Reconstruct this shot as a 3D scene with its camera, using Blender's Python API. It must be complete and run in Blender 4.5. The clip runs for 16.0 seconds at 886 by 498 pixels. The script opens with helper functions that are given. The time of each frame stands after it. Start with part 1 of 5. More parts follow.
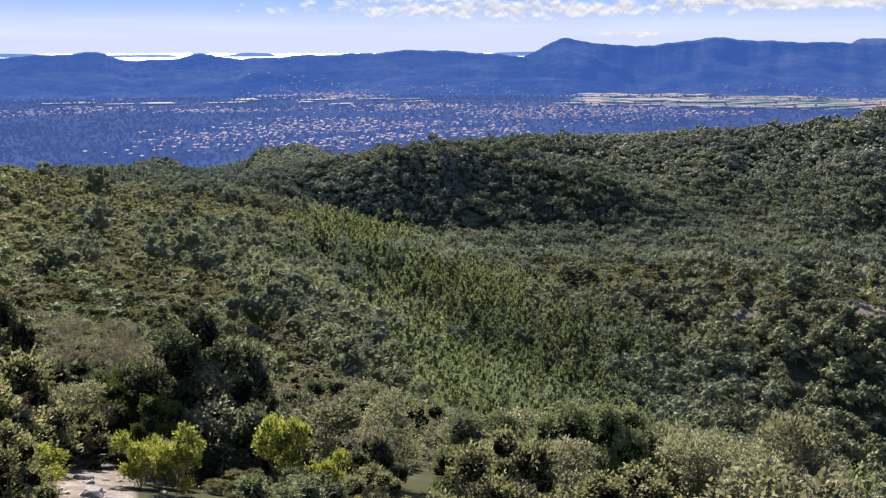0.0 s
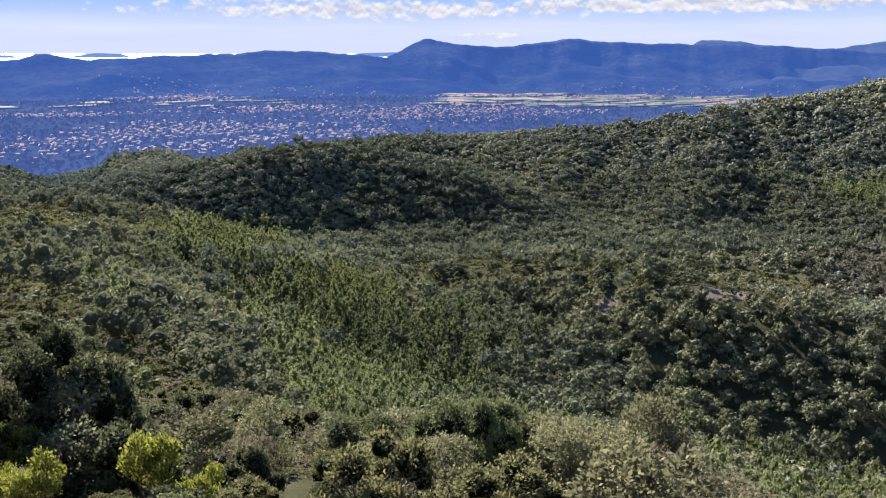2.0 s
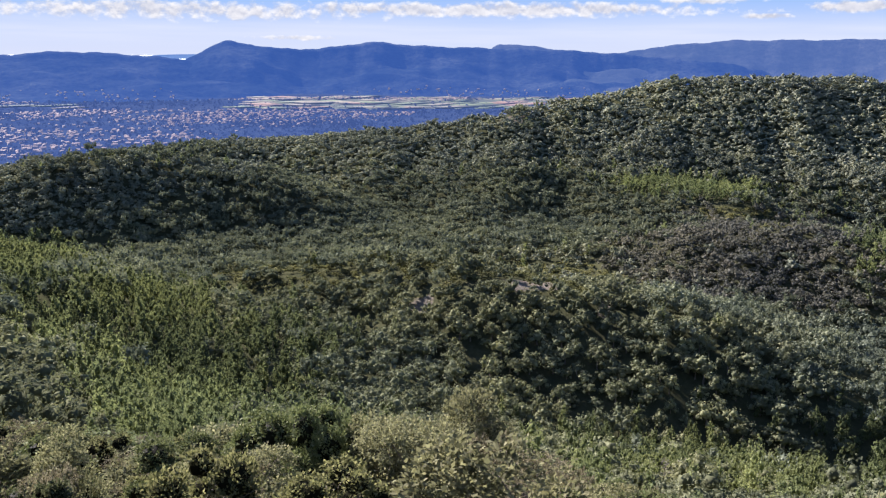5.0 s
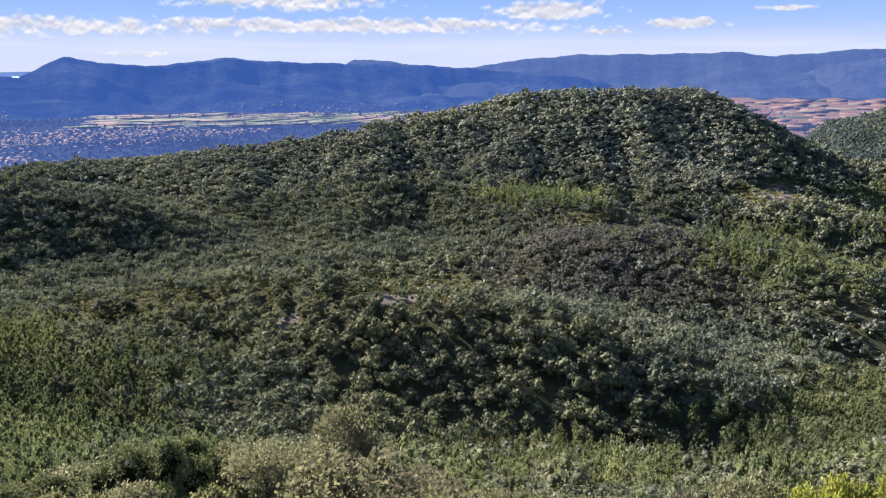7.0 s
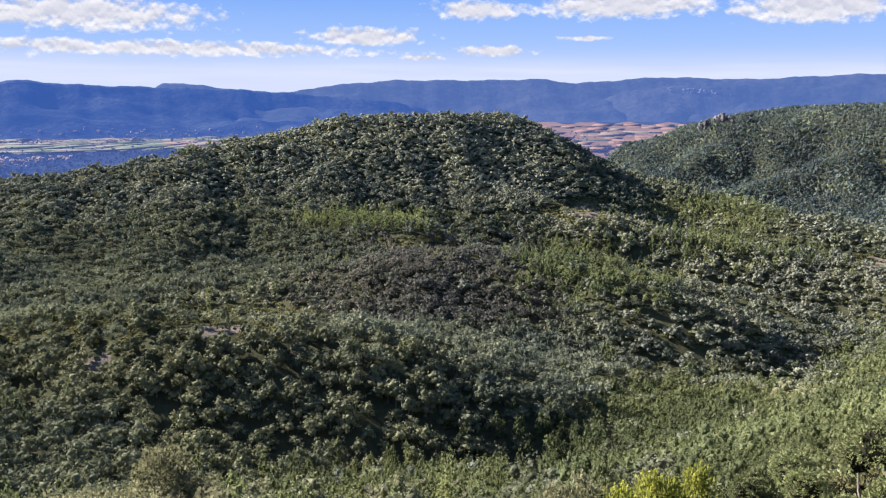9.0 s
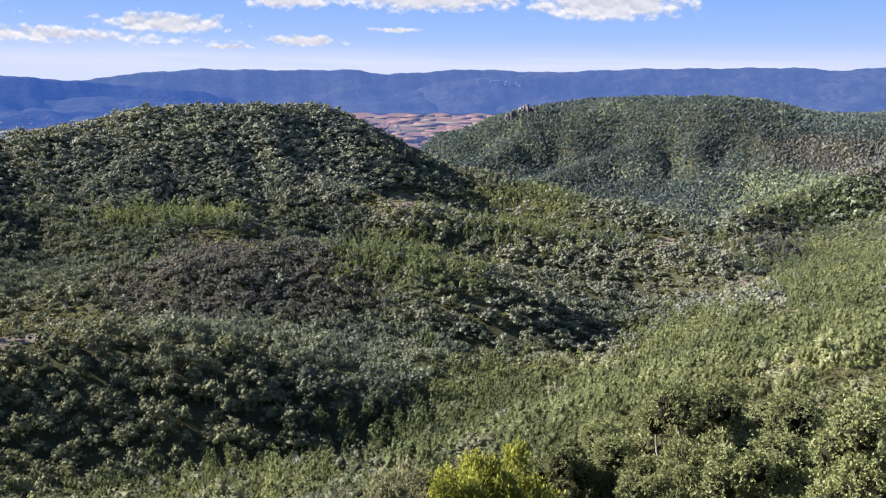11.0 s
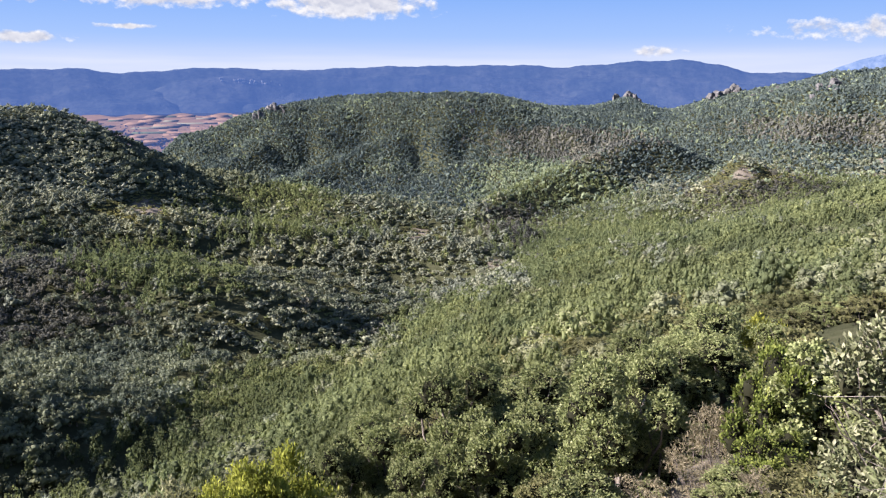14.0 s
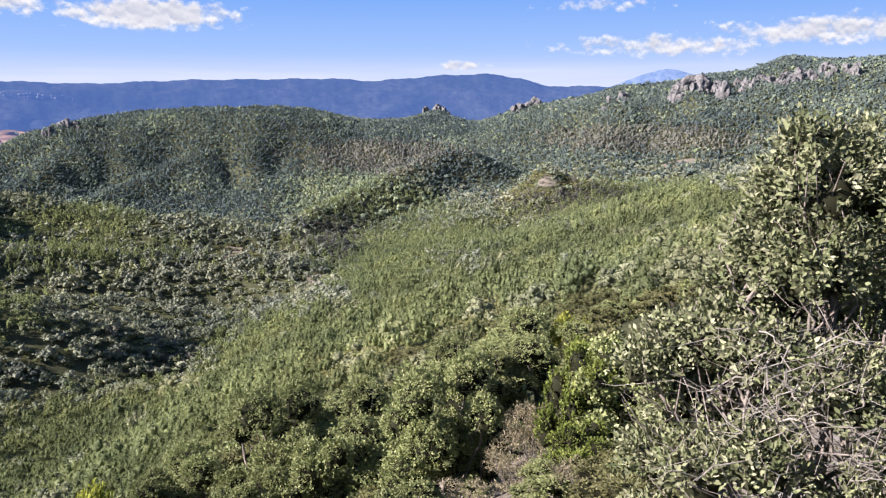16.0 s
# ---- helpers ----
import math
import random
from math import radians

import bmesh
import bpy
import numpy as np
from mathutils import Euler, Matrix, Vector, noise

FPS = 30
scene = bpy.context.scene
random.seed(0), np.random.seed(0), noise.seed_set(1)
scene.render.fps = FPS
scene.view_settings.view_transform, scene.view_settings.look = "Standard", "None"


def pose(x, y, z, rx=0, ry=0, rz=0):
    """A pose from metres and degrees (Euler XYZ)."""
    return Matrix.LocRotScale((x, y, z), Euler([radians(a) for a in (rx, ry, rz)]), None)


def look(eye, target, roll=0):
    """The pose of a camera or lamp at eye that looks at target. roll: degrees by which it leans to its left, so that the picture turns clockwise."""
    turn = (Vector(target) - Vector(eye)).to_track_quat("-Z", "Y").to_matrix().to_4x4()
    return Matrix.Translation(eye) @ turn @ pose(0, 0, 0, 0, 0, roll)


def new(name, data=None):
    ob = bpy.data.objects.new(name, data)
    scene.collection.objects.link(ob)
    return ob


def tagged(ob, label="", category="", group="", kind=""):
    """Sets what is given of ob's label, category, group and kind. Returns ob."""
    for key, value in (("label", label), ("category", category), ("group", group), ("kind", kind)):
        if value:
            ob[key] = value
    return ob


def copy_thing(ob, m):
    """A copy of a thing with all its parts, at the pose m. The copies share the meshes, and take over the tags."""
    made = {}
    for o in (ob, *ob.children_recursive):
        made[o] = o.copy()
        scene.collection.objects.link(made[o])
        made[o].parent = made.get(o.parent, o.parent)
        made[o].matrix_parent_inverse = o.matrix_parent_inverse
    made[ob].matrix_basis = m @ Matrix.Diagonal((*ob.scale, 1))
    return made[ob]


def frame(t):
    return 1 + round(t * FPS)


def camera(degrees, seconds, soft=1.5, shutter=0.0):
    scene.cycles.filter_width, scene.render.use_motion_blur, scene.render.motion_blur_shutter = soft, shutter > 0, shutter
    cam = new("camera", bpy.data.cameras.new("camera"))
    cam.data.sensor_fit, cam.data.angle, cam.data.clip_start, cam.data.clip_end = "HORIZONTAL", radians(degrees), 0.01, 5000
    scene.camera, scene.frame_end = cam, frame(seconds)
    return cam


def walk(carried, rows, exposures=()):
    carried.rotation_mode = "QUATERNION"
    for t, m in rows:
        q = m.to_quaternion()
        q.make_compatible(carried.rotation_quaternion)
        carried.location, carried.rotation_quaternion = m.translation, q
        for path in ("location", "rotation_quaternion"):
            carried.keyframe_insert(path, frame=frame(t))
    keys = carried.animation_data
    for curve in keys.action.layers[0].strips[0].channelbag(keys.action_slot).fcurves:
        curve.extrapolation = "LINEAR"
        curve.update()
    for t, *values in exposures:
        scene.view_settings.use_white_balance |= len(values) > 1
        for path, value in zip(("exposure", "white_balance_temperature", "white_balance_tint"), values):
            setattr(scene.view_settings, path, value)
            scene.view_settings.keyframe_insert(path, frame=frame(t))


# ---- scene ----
cam = camera(57.4, 16.0, 1.25)
PATH = [
    (0.0, pose(0.000, -0.000, 0.0, 76.296, 0, -0.000) @ pose(0, 0, 0, 0, 0, -0.134)),
    (0.5, pose(0.000, -0.000, 0.0, 76.453, 0, -2.622) @ pose(0, 0, 0, 0, 0, -0.137)),
    (1.0, pose(0.000, -0.000, 0.0, 76.606, 0, -5.006) @ pose(0, 0, 0, 0, 0, -0.223)),
    (1.5, pose(0.000, -0.000, 0.0, 76.546, 0, -7.336) @ pose(0, 0, 0, 0, 0, -0.122)),
    (2.0, pose(0.000, -0.000, 0.0, 76.324, 0, -9.403) @ pose(0, 0, 0, 0, 0, -0.081)),
    (2.5, pose(0.000, -0.000, 0.0, 76.195, 0, -11.497) @ pose(0, 0, 0, 0, 0, -0.099)),
    (3.0, pose(0.000, -0.000, 0.0, 76.269, 0, -14.201) @ pose(0, 0, 0, 0, 0, 0.091)),
    (3.5, pose(0.000, -0.000, 0.0, 76.395, 0, -16.270) @ pose(0, 0, 0, 0, 0, 0.091)),
    (4.0, pose(0.000, -0.000, 0.0, 76.543, 0, -18.502) @ pose(0, 0, 0, 0, 0, 0.252)),
    (6.5, pose(0.000, -0.000, 0.0, 76.954, 0, -29.860) @ pose(0, 0, 0, 0, 0, -0.134)),
    (7.0, pose(0.000, -0.000, 0.0, 77.555, 0, -32.698) @ pose(0, 0, 0, 0, 0, -0.159)),
    (7.5, pose(0.000, -0.000, 0.0, 78.107, 0, -35.735) @ pose(0, 0, 0, 0, 0, 0.012)),
    (8.0, pose(0.000, -0.000, 0.0, 78.636, 0, -38.922) @ pose(0, 0, 0, 0, 0, 0.093)),
    (8.5, pose(0.000, -0.000, 0.0, 79.061, 0, -42.237) @ pose(0, 0, 0, 0, 0, 0.191)),
    (9.0, pose(0.000, -0.000, 0.0, 79.251, 0, -45.351) @ pose(0, 0, 0, 0, 0, 0.173)),
    (11.5, pose(0.000, -0.000, 0.0, 78.472, 0, -61.627) @ pose(0, 0, 0, 0, 0, 0.436)),
    (12.0, pose(0.000, -0.000, 0.0, 78.285, 0, -64.653) @ pose(0, 0, 0, 0, 0, 0.116)),
    (12.5, pose(0.000, -0.000, 0.0, 78.272, 0, -67.212) @ pose(0, 0, 0, 0, 0, 0.187)),
    (13.0, pose(0.000, -0.000, 0.0, 78.392, 0, -69.423) @ pose(0, 0, 0, 0, 0, 0.124)),
    (13.5, pose(0.000, -0.003, 0.0, 78.635, 0, -72.600) @ pose(0, 0, 0, 0, 0, 0.064)),
    (14.0, pose(0.000, -0.017, 0.0, 78.656, 0, -75.756) @ pose(0, 0, 0, 0, 0, 0.027)),
    (14.5, pose(0.000, -0.036, 0.0, 78.603, 0, -79.128) @ pose(0, 0, 0, 0, 0, -0.171)),
    (15.0, pose(0.000, -0.053, 0.0, 78.885, 0, -82.411) @ pose(0, 0, 0, 0, 0, -0.417)),
    (15.5, pose(0.000, -0.060, 0.0, 79.273, 0, -85.888) @ pose(0, 0, 0, 0, 0, -0.307)),
    (16.0, pose(0.000, -0.060, 0.0, 79.553, 0, -88.786) @ pose(0, 0, 0, 0, 0, -0.197)),
]
walk(cam, PATH)

# ---- world: blue winter sky with fair-weather cumulus ----
SUN_BEARING, SUN_HEIGHT = -17.0, 26.0


def sky_world():
    w = bpy.data.worlds.new("sky")
    scene.world = w
    w.use_nodes = True
    nt = w.node_tree
    nt.nodes.clear()
    N, L = nt.nodes.new, nt.links.new

    def math_node(op, a, b=None, c=None, clamp=False):
        n = N("ShaderNodeMath")
        n.operation, n.use_clamp = op, clamp
        for i, v in enumerate((a, b, c)):
            if v is None:
                continue
            if isinstance(v, (int, float)):
                n.inputs[i].default_value = v
            else:
                L(v, n.inputs[i])
        return n.outputs[0]

    def mix(fac, a, b, blend="MIX"):
        n = N("ShaderNodeMix")
        n.data_type, n.blend_type = "RGBA", blend
        for i, v in ((0, fac), (6, a), (7, b)):
            if isinstance(v, (int, float, tuple)):
                n.inputs[i].default_value = v
            else:
                L(v, n.inputs[i])
        return n.outputs[2]

    tc = N("ShaderNodeTexCoord")
    sep = N("ShaderNodeSeparateXYZ")
    L(tc.outputs["Generated"], sep.inputs[0])
    x, y, z = sep.outputs
    high = math_node("MAXIMUM", z, 0.012)
    comb = N("ShaderNodeCombineXYZ")
    L(x, comb.inputs[0]), L(y, comb.inputs[1]), L(high, comb.inputs[2])
    sky = N("ShaderNodeTexSky")
    sky.sky_type, sky.sun_disc = "NISHITA", False
    sky.sun_elevation, sky.sun_rotation = radians(SUN_HEIGHT), radians(SUN_BEARING)
    sky.altitude, sky.air_density, sky.dust_density, sky.ozone_density = 400, 1.0, 0.6, 2.0
    L(comb.outputs[0], sky.inputs[0])

    bearing = math_node("MULTIPLY", math_node("ARCTAN2", x, y), 57.2958)
    elev = math_node("MULTIPLY", math_node("ARCSINE", z), 57.2958)
    # banks of cumulus: bearing, height, half width, half height, weight
    banks = ((5, 2.8, 17, 0.75, 0.9), (-2, 3.4, 7, 0.4, 0.8), (13, 1.1, 3, 0.22, 0.75), (-22, 4.0, 8, 0.4, 0.6), (22, 5.0, 9, 1.2, 1.05),
             (26, 3.0, 18, 0.55, 1.0), (40, 3.9, 4, 0.7, 1.15), (48.8, 3.0, 2.6, 0.4, 1.15), (43.8, 2.5, 1.5, 0.22, 1.0), (55, 3.8, 1.8, 0.2, 1.0), (47.6, 5.7, 3.2, 0.7, 1.1), (57.5, 5.9, 7, 0.9, 1.15),
             (69.5, 5.5, 5.5, 1.0, 1.2), (90.2, 2.3, 2.0, 0.45, 0.85), (104, 3.5, 9, 0.9, 0.8), (114, 4.2, 8, 1.0, 0.95), (100, 6.2, 5, 0.7, 0.62))
    total = None
    for b, e, wb, he, k in banks:
        u = math_node("MULTIPLY", math_node("SUBTRACT", bearing, b), 1 / wb)
        v = math_node("MULTIPLY", math_node("SUBTRACT", elev, e), 1 / he)
        r2 = math_node("ADD", math_node("MULTIPLY", u, u), math_node("MULTIPLY", v, v))
        g = math_node("MULTIPLY", math_node("EXPONENT", math_node("MULTIPLY", r2, -0.8)), k)
        total = g if total is None else math_node("MAXIMUM", total, g)
    far_banks = math_node("MULTIPLY", math_node("GREATER_THAN", elev, 8.5), 0.37)
    total = math_node("MAXIMUM", total, far_banks)

    def billow(lift):
        p = N("ShaderNodeCombineXYZ")
        L(math_node("MULTIPLY", bearing, 0.72), p.inputs[0])
        L(math_node("MULTIPLY", math_node("ADD", elev, lift), 1.05), p.inputs[1])
        n = N("ShaderNodeTexNoise")
        n.inputs["Scale"].default_value, n.inputs["Detail"].default_value, n.inputs["Roughness"].default_value = 1.3, 7, 0.58
        L(p.outputs[0], n.inputs["Vector"])
        return n.outputs["Fac"]

    body = math_node("ADD", math_node("MULTIPLY", total, 0.62), billow(0))
    above = math_node("ADD", math_node("MULTIPLY", total, 0.62), billow(0.25))
    cover = N("ShaderNodeMapRange")
    cover.inputs[1].default_value, cover.inputs[2].default_value = 0.80, 1.04
    L(body, cover.inputs[0])
    lit = N("ShaderNodeMapRange")
    lit.inputs[1].default_value, lit.inputs[2].default_value = -0.10, 0.16
    L(math_node("SUBTRACT", body, above), lit.inputs[0])
    thick = N("ShaderNodeMapRange")
    thick.inputs[1].default_value, thick.inputs[2].default_value, thick.inputs[4].default_value = 0.95, 1.25, 0.75
    L(body, thick.inputs[0])
    cloud = mix(lit.outputs[0], (5.6, 5.9, 6.8, 1), (9.9, 9.8, 9.7, 1))
    cloud = mix(thick.outputs[0], cloud, (6.5, 6.7, 7.4, 1))
    # thin veil low over the hills
    veil_p = N("ShaderNodeCombineXYZ")
    L(math_node("MULTIPLY", bearing, 0.06), veil_p.inputs[0]), L(math_node("MULTIPLY", elev, 1.1), veil_p.inputs[1])
    veil_n = N("ShaderNodeTexNoise")
    veil_n.inputs["Scale"].default_value, veil_n.inputs["Detail"].default_value = 1.5, 5
    L(veil_p.outputs[0], veil_n.inputs["Vector"])
    vv = math_node("MULTIPLY", math_node("SUBTRACT", elev, 1.5), 1.1)
    veil = math_node("MULTIPLY", math_node("EXPONENT", math_node("MULTIPLY", math_node("MULTIPLY", vv, vv), -1.0)), math_node("MULTIPLY", veil_n.outputs["Fac"], 1.0), clamp=True)
    air = mix(1.0, sky.outputs[0], (1.27, 1.41, 1.78, 1), "MULTIPLY")
    # the clear air near the horizon, paler below
    low = N("ShaderNodeMapRange")
    low.inputs[1].default_value, low.inputs[2].default_value = 0.0, 7.5
    L(elev, low.inputs[0])
    grade = N("ShaderNodeValToRGB")
    els = grade.color_ramp.elements
    els[0].position, els[0].color = 0.0, (0.66, 0.72, 0.88, 1)
    els[1].position, els[1].color = 1.0, (0.17, 0.38, 0.86, 1)
    mid_stop = els.new(0.45)
    mid_stop.color = (0.36, 0.54, 0.90, 1)
    L(low.outputs[0], grade.inputs[0])
    clear = mix(1.0, grade.outputs[0], (10.0, 10.0, 10.0, 1), "MULTIPLY")
    up = N("ShaderNodeMapRange")
    up.inputs[1].default_value, up.inputs[2].default_value = 9.0, 22.0
    L(elev, up.inputs[0])
    air = mix(up.outputs[0], clear, air)
    air = mix(math_node("MULTIPLY", veil, 0.75), air, (8.6, 8.7, 9.2, 1))
    out = mix(cover.outputs[0], air, cloud)
    bg = N("ShaderNodeBackground")
    L(mix(1.0, out, (0.605, 0.605, 0.605, 1), "MULTIPLY"), bg.inputs[0])
    bg.inputs[1].default_value = 0.05
    o = N("ShaderNodeOutputWorld")
    L(bg.outputs[0], o.inputs[0])


sky_world()
sun = new("sun", bpy.data.lights.new("sun", "SUN"))
sun.data.energy, sun.data.angle, sun.data.color = 5.0, radians(0.6), (1.0, 0.93, 0.915)
sun_from = Vector((math.sin(radians(SUN_BEARING)) * math.cos(radians(SUN_HEIGHT)), math.cos(radians(SUN_BEARING)) * math.cos(radians(SUN_HEIGHT)), math.sin(radians(SUN_HEIGHT))))
sun.matrix_world = look(sun_from * 60, (0, 0, 0))
scene.view_settings.exposure = 1.83
scene.view_settings.use_white_balance = True
scene.view_settings.white_balance_temperature = 6350
scene.view_settings.white_balance_tint = 14


# ---- materials ----
def material(name):
    m = bpy.data.materials.new(name)
    m.use_nodes = True
    m.node_tree.nodes.clear()
    return m, m.node_tree.nodes.new, m.node_tree.links.new


def noise_node(N, L, scale, detail=4, rough=0.55, vector=None):
    n = N("ShaderNodeTexNoise")
    n.inputs["Scale"].default_value, n.inputs["Detail"].default_value, n.inputs["Roughness"].default_value = scale, detail, rough
    if vector is None:
        g = N("ShaderNodeNewGeometry")
        vector = g.outputs["Position"]
    L(vector, n.inputs["Vector"])
    return n.outputs["Fac"]


def ramp(N, L, fac, stops):
    r = N("ShaderNodeValToRGB")
    els = r.color_ramp.elements
    els[0].position, els[0].color = stops[0][0], (*stops[0][1], 1)
    els[1].position, els[1].color = stops[-1][0], (*stops[-1][1], 1)
    for p, c in stops[1:-1]:
        e = els.new(p)
        e.color = (*c, 1)
    L(fac, r.inputs[0])
    return r.outputs[0]


def blend(N, L, fac, a, b, how="MIX"):
    n = N("ShaderNodeMix")
    n.data_type, n.blend_type = "RGBA", how
    for i, v in ((0, fac), (6, a), (7, b)):
        if isinstance(v, (int, float)):
            n.inputs[i].default_value = v
        elif isinstance(v, tuple):
            n.inputs[i].default_value = (*v, 1)
        else:
            L(v, n.inputs[i])
    return n.outputs[2]


def foliage(name, dark, mid, light, gloss=0.5, through_light=0.3, spread=0.9, sheen=0.0):
    """Leaves: hue by tree, by leaf and by patch; a share of the light passes through."""
    m, N, L = material(name)
    geo = N("ShaderNodeNewGeometry")
    att = N("ShaderNodeAttribute")
    att.attribute_name = "tint"
    # tint 0 is near black: shade painted inside crowns and bushes
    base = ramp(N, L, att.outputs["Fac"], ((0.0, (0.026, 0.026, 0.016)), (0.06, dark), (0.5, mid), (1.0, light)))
    leaf = N("ShaderNodeMapRange")
    leaf.inputs[3].default_value, leaf.inputs[4].default_value = 1 - 0.5 * spread, 1 + 0.5 * spread
    L(geo.outputs["Random Per Island"], leaf.inputs[0])
    col = blend(N, L, 1.0, base, leaf.outputs[0], "MULTIPLY")
    info = N("ShaderNodeObjectInfo")
    one = N("ShaderNodeMapRange")
    one.inputs[3].default_value, one.inputs[4].default_value = 0.78, 1.22
    L(info.outputs["Random"], one.inputs[0])
    col = blend(N, L, 1.0, col, one.outputs[0], "MULTIPLY")
    patch = ramp(N, L, noise_node(N, L, 0.035, 3), ((0.35, (0.84, 0.86, 0.88)), (0.65, (1.16, 1.12, 1.02))))
    col = blend(N, L, 1.0, col, patch, "MULTIPLY")
    stand = ramp(N, L, noise_node(N, L, 0.009, 4), ((0.36, (0.82, 0.84, 0.86)), (0.64, (1.18, 1.16, 1.08))))
    col = blend(N, L, 1.0, col, stand, "MULTIPLY")
    p = N("ShaderNodeBsdfPrincipled")
    L(col, p.inputs["Base Color"])
    p.inputs["Roughness"].default_value = gloss
    p.inputs["Specular IOR Level"].default_value = sheen
    t = N("ShaderNodeBsdfTranslucent")
    L(blend(N, L, 1.0, col, (1.08, 1.10, 0.90), "MULTIPLY"), t.inputs[0])
    ms = N("ShaderNodeMixShader")
    ms.inputs[0].default_value = through_light
    L(p.outputs[0], ms.inputs[1]), L(t.outputs[0], ms.inputs[2])
    o = N("ShaderNodeOutputMaterial")
    L(ms.outputs[0], o.inputs[0])
    return m


def solid(name, a, b, scale, rough=0.85, bump=0.0, bump_scale=None, haze_glow=None):
    """Matt surface of two mottled tones, with fine relief."""
    m, N, L = material(name)
    n1 = noise_node(N, L, scale, 6, 0.6)
    n2 = noise_node(N, L, scale * 7.3, 4, 0.6)
    f = N("ShaderNodeMath")
    f.operation = "MULTIPLY_ADD"
    L(n1, f.inputs[0])
    f.inputs[1].default_value = 0.65
    g = N("ShaderNodeMath")
    g.operation = "MULTIPLY"
    L(n2, g.inputs[0])
    g.inputs[1].default_value = 0.35
    L(g.outputs[0], f.inputs[2])
    col = ramp(N, L, f.outputs[0], ((0.36, a), (0.64, b)))
    p = N("ShaderNodeBsdfPrincipled")
    L(col, p.inputs["Base Color"])
    p.inputs["Roughness"].default_value = rough
    p.inputs["Specular IOR Level"].default_value = 0.05
    if bump:
        bn = N("ShaderNodeBump")
        bn.inputs["Strength"].default_value, bn.inputs["Distance"].default_value = 0.8, bump
        L(noise_node(N, L, bump_scale or scale * 4, 6, 0.65), bn.inputs["Height"])
        L(bn.outputs[0], p.inputs["Normal"])
    # emission given to far things in place of the haze before them
    if haze_glow:
        p.inputs["Emission Color"].default_value = (*haze_glow, 1)
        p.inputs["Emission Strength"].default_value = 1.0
    o = N("ShaderNodeOutputMaterial")
    L(p.outputs[0], o.inputs[0])
    return m


def ground_material():
    """Forest litter and low scrub, stony pale soil where the cover is worn off."""
    m, N, L = material("scrub_ground")
    litter = ramp(N, L, noise_node(N, L, 0.9, 8, 0.7), ((0.3, (0.030, 0.029, 0.018)), (0.5, (0.055, 0.051, 0.032)), (0.7, (0.10, 0.088, 0.060))))
    green = ramp(N, L, noise_node(N, L, 0.11, 6, 0.65), ((0.4, (0.040, 0.048, 0.022)), (0.62, (0.080, 0.085, 0.040))))
    cover = blend(N, L, 0.55, litter, green)
    soil = ramp(N, L, noise_node(N, L, 2.3, 9, 0.72), ((0.3, (0.095, 0.080, 0.061)), (0.5, (0.165, 0.139, 0.108)), (0.68, (0.27, 0.245, 0.205))))
    att = N("ShaderNodeAttribute")
    att.attribute_name = "bare"
    edge = N("ShaderNodeMath")
    edge.operation = "MULTIPLY_ADD"
    L(noise_node(N, L, 0.35, 7, 0.7), edge.inputs[0])
    edge.inputs[1].default_value = 0.9
    L(att.outputs["Fac"], edge.inputs[2])
    mask = ramp(N, L, edge.outputs[0], ((0.78, (0, 0, 0)), (0.98, (1, 1, 1))))
    col = blend(N, L, mask, cover, soil)
    p = N("ShaderNodeBsdfPrincipled")
    L(col, p.inputs["Base Color"])
    p.inputs["Roughness"].default_value = 0.95
    p.inputs["Specular IOR Level"].default_value = 0.0
    bn = N("ShaderNodeBump")
    bn.inputs["Strength"].default_value, bn.inputs["Distance"].default_value = 0.9, 0.08
    L(noise_node(N, L, 3.1, 9, 0.72), bn.inputs["Height"])
    L(bn.outputs[0], p.inputs["Normal"])
    o = N("ShaderNodeOutputMaterial")
    L(p.outputs[0], o.inputs[0])
    return m


def distance_material(name, dark, light, haze_glow, scale, pale=None):
    """Wooded country far off: mottled woods, gullies, air light painted on as emission."""
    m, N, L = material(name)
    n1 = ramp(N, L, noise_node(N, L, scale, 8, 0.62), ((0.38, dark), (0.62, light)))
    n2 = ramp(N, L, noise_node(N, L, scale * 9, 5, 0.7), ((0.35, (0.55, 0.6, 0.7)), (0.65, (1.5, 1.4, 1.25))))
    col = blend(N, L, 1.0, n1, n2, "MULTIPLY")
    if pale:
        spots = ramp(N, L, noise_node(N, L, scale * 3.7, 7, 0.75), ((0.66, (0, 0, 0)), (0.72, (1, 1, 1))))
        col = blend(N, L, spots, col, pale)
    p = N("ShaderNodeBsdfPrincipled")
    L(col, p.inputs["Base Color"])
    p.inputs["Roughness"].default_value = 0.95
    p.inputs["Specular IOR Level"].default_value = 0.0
    p.inputs["Emission Color"].default_value = (*haze_glow, 1)
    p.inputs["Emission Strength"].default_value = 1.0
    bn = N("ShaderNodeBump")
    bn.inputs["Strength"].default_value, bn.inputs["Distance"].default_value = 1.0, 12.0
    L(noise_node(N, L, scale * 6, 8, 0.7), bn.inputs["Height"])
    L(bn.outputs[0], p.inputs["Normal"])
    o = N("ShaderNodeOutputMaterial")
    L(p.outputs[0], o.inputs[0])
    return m


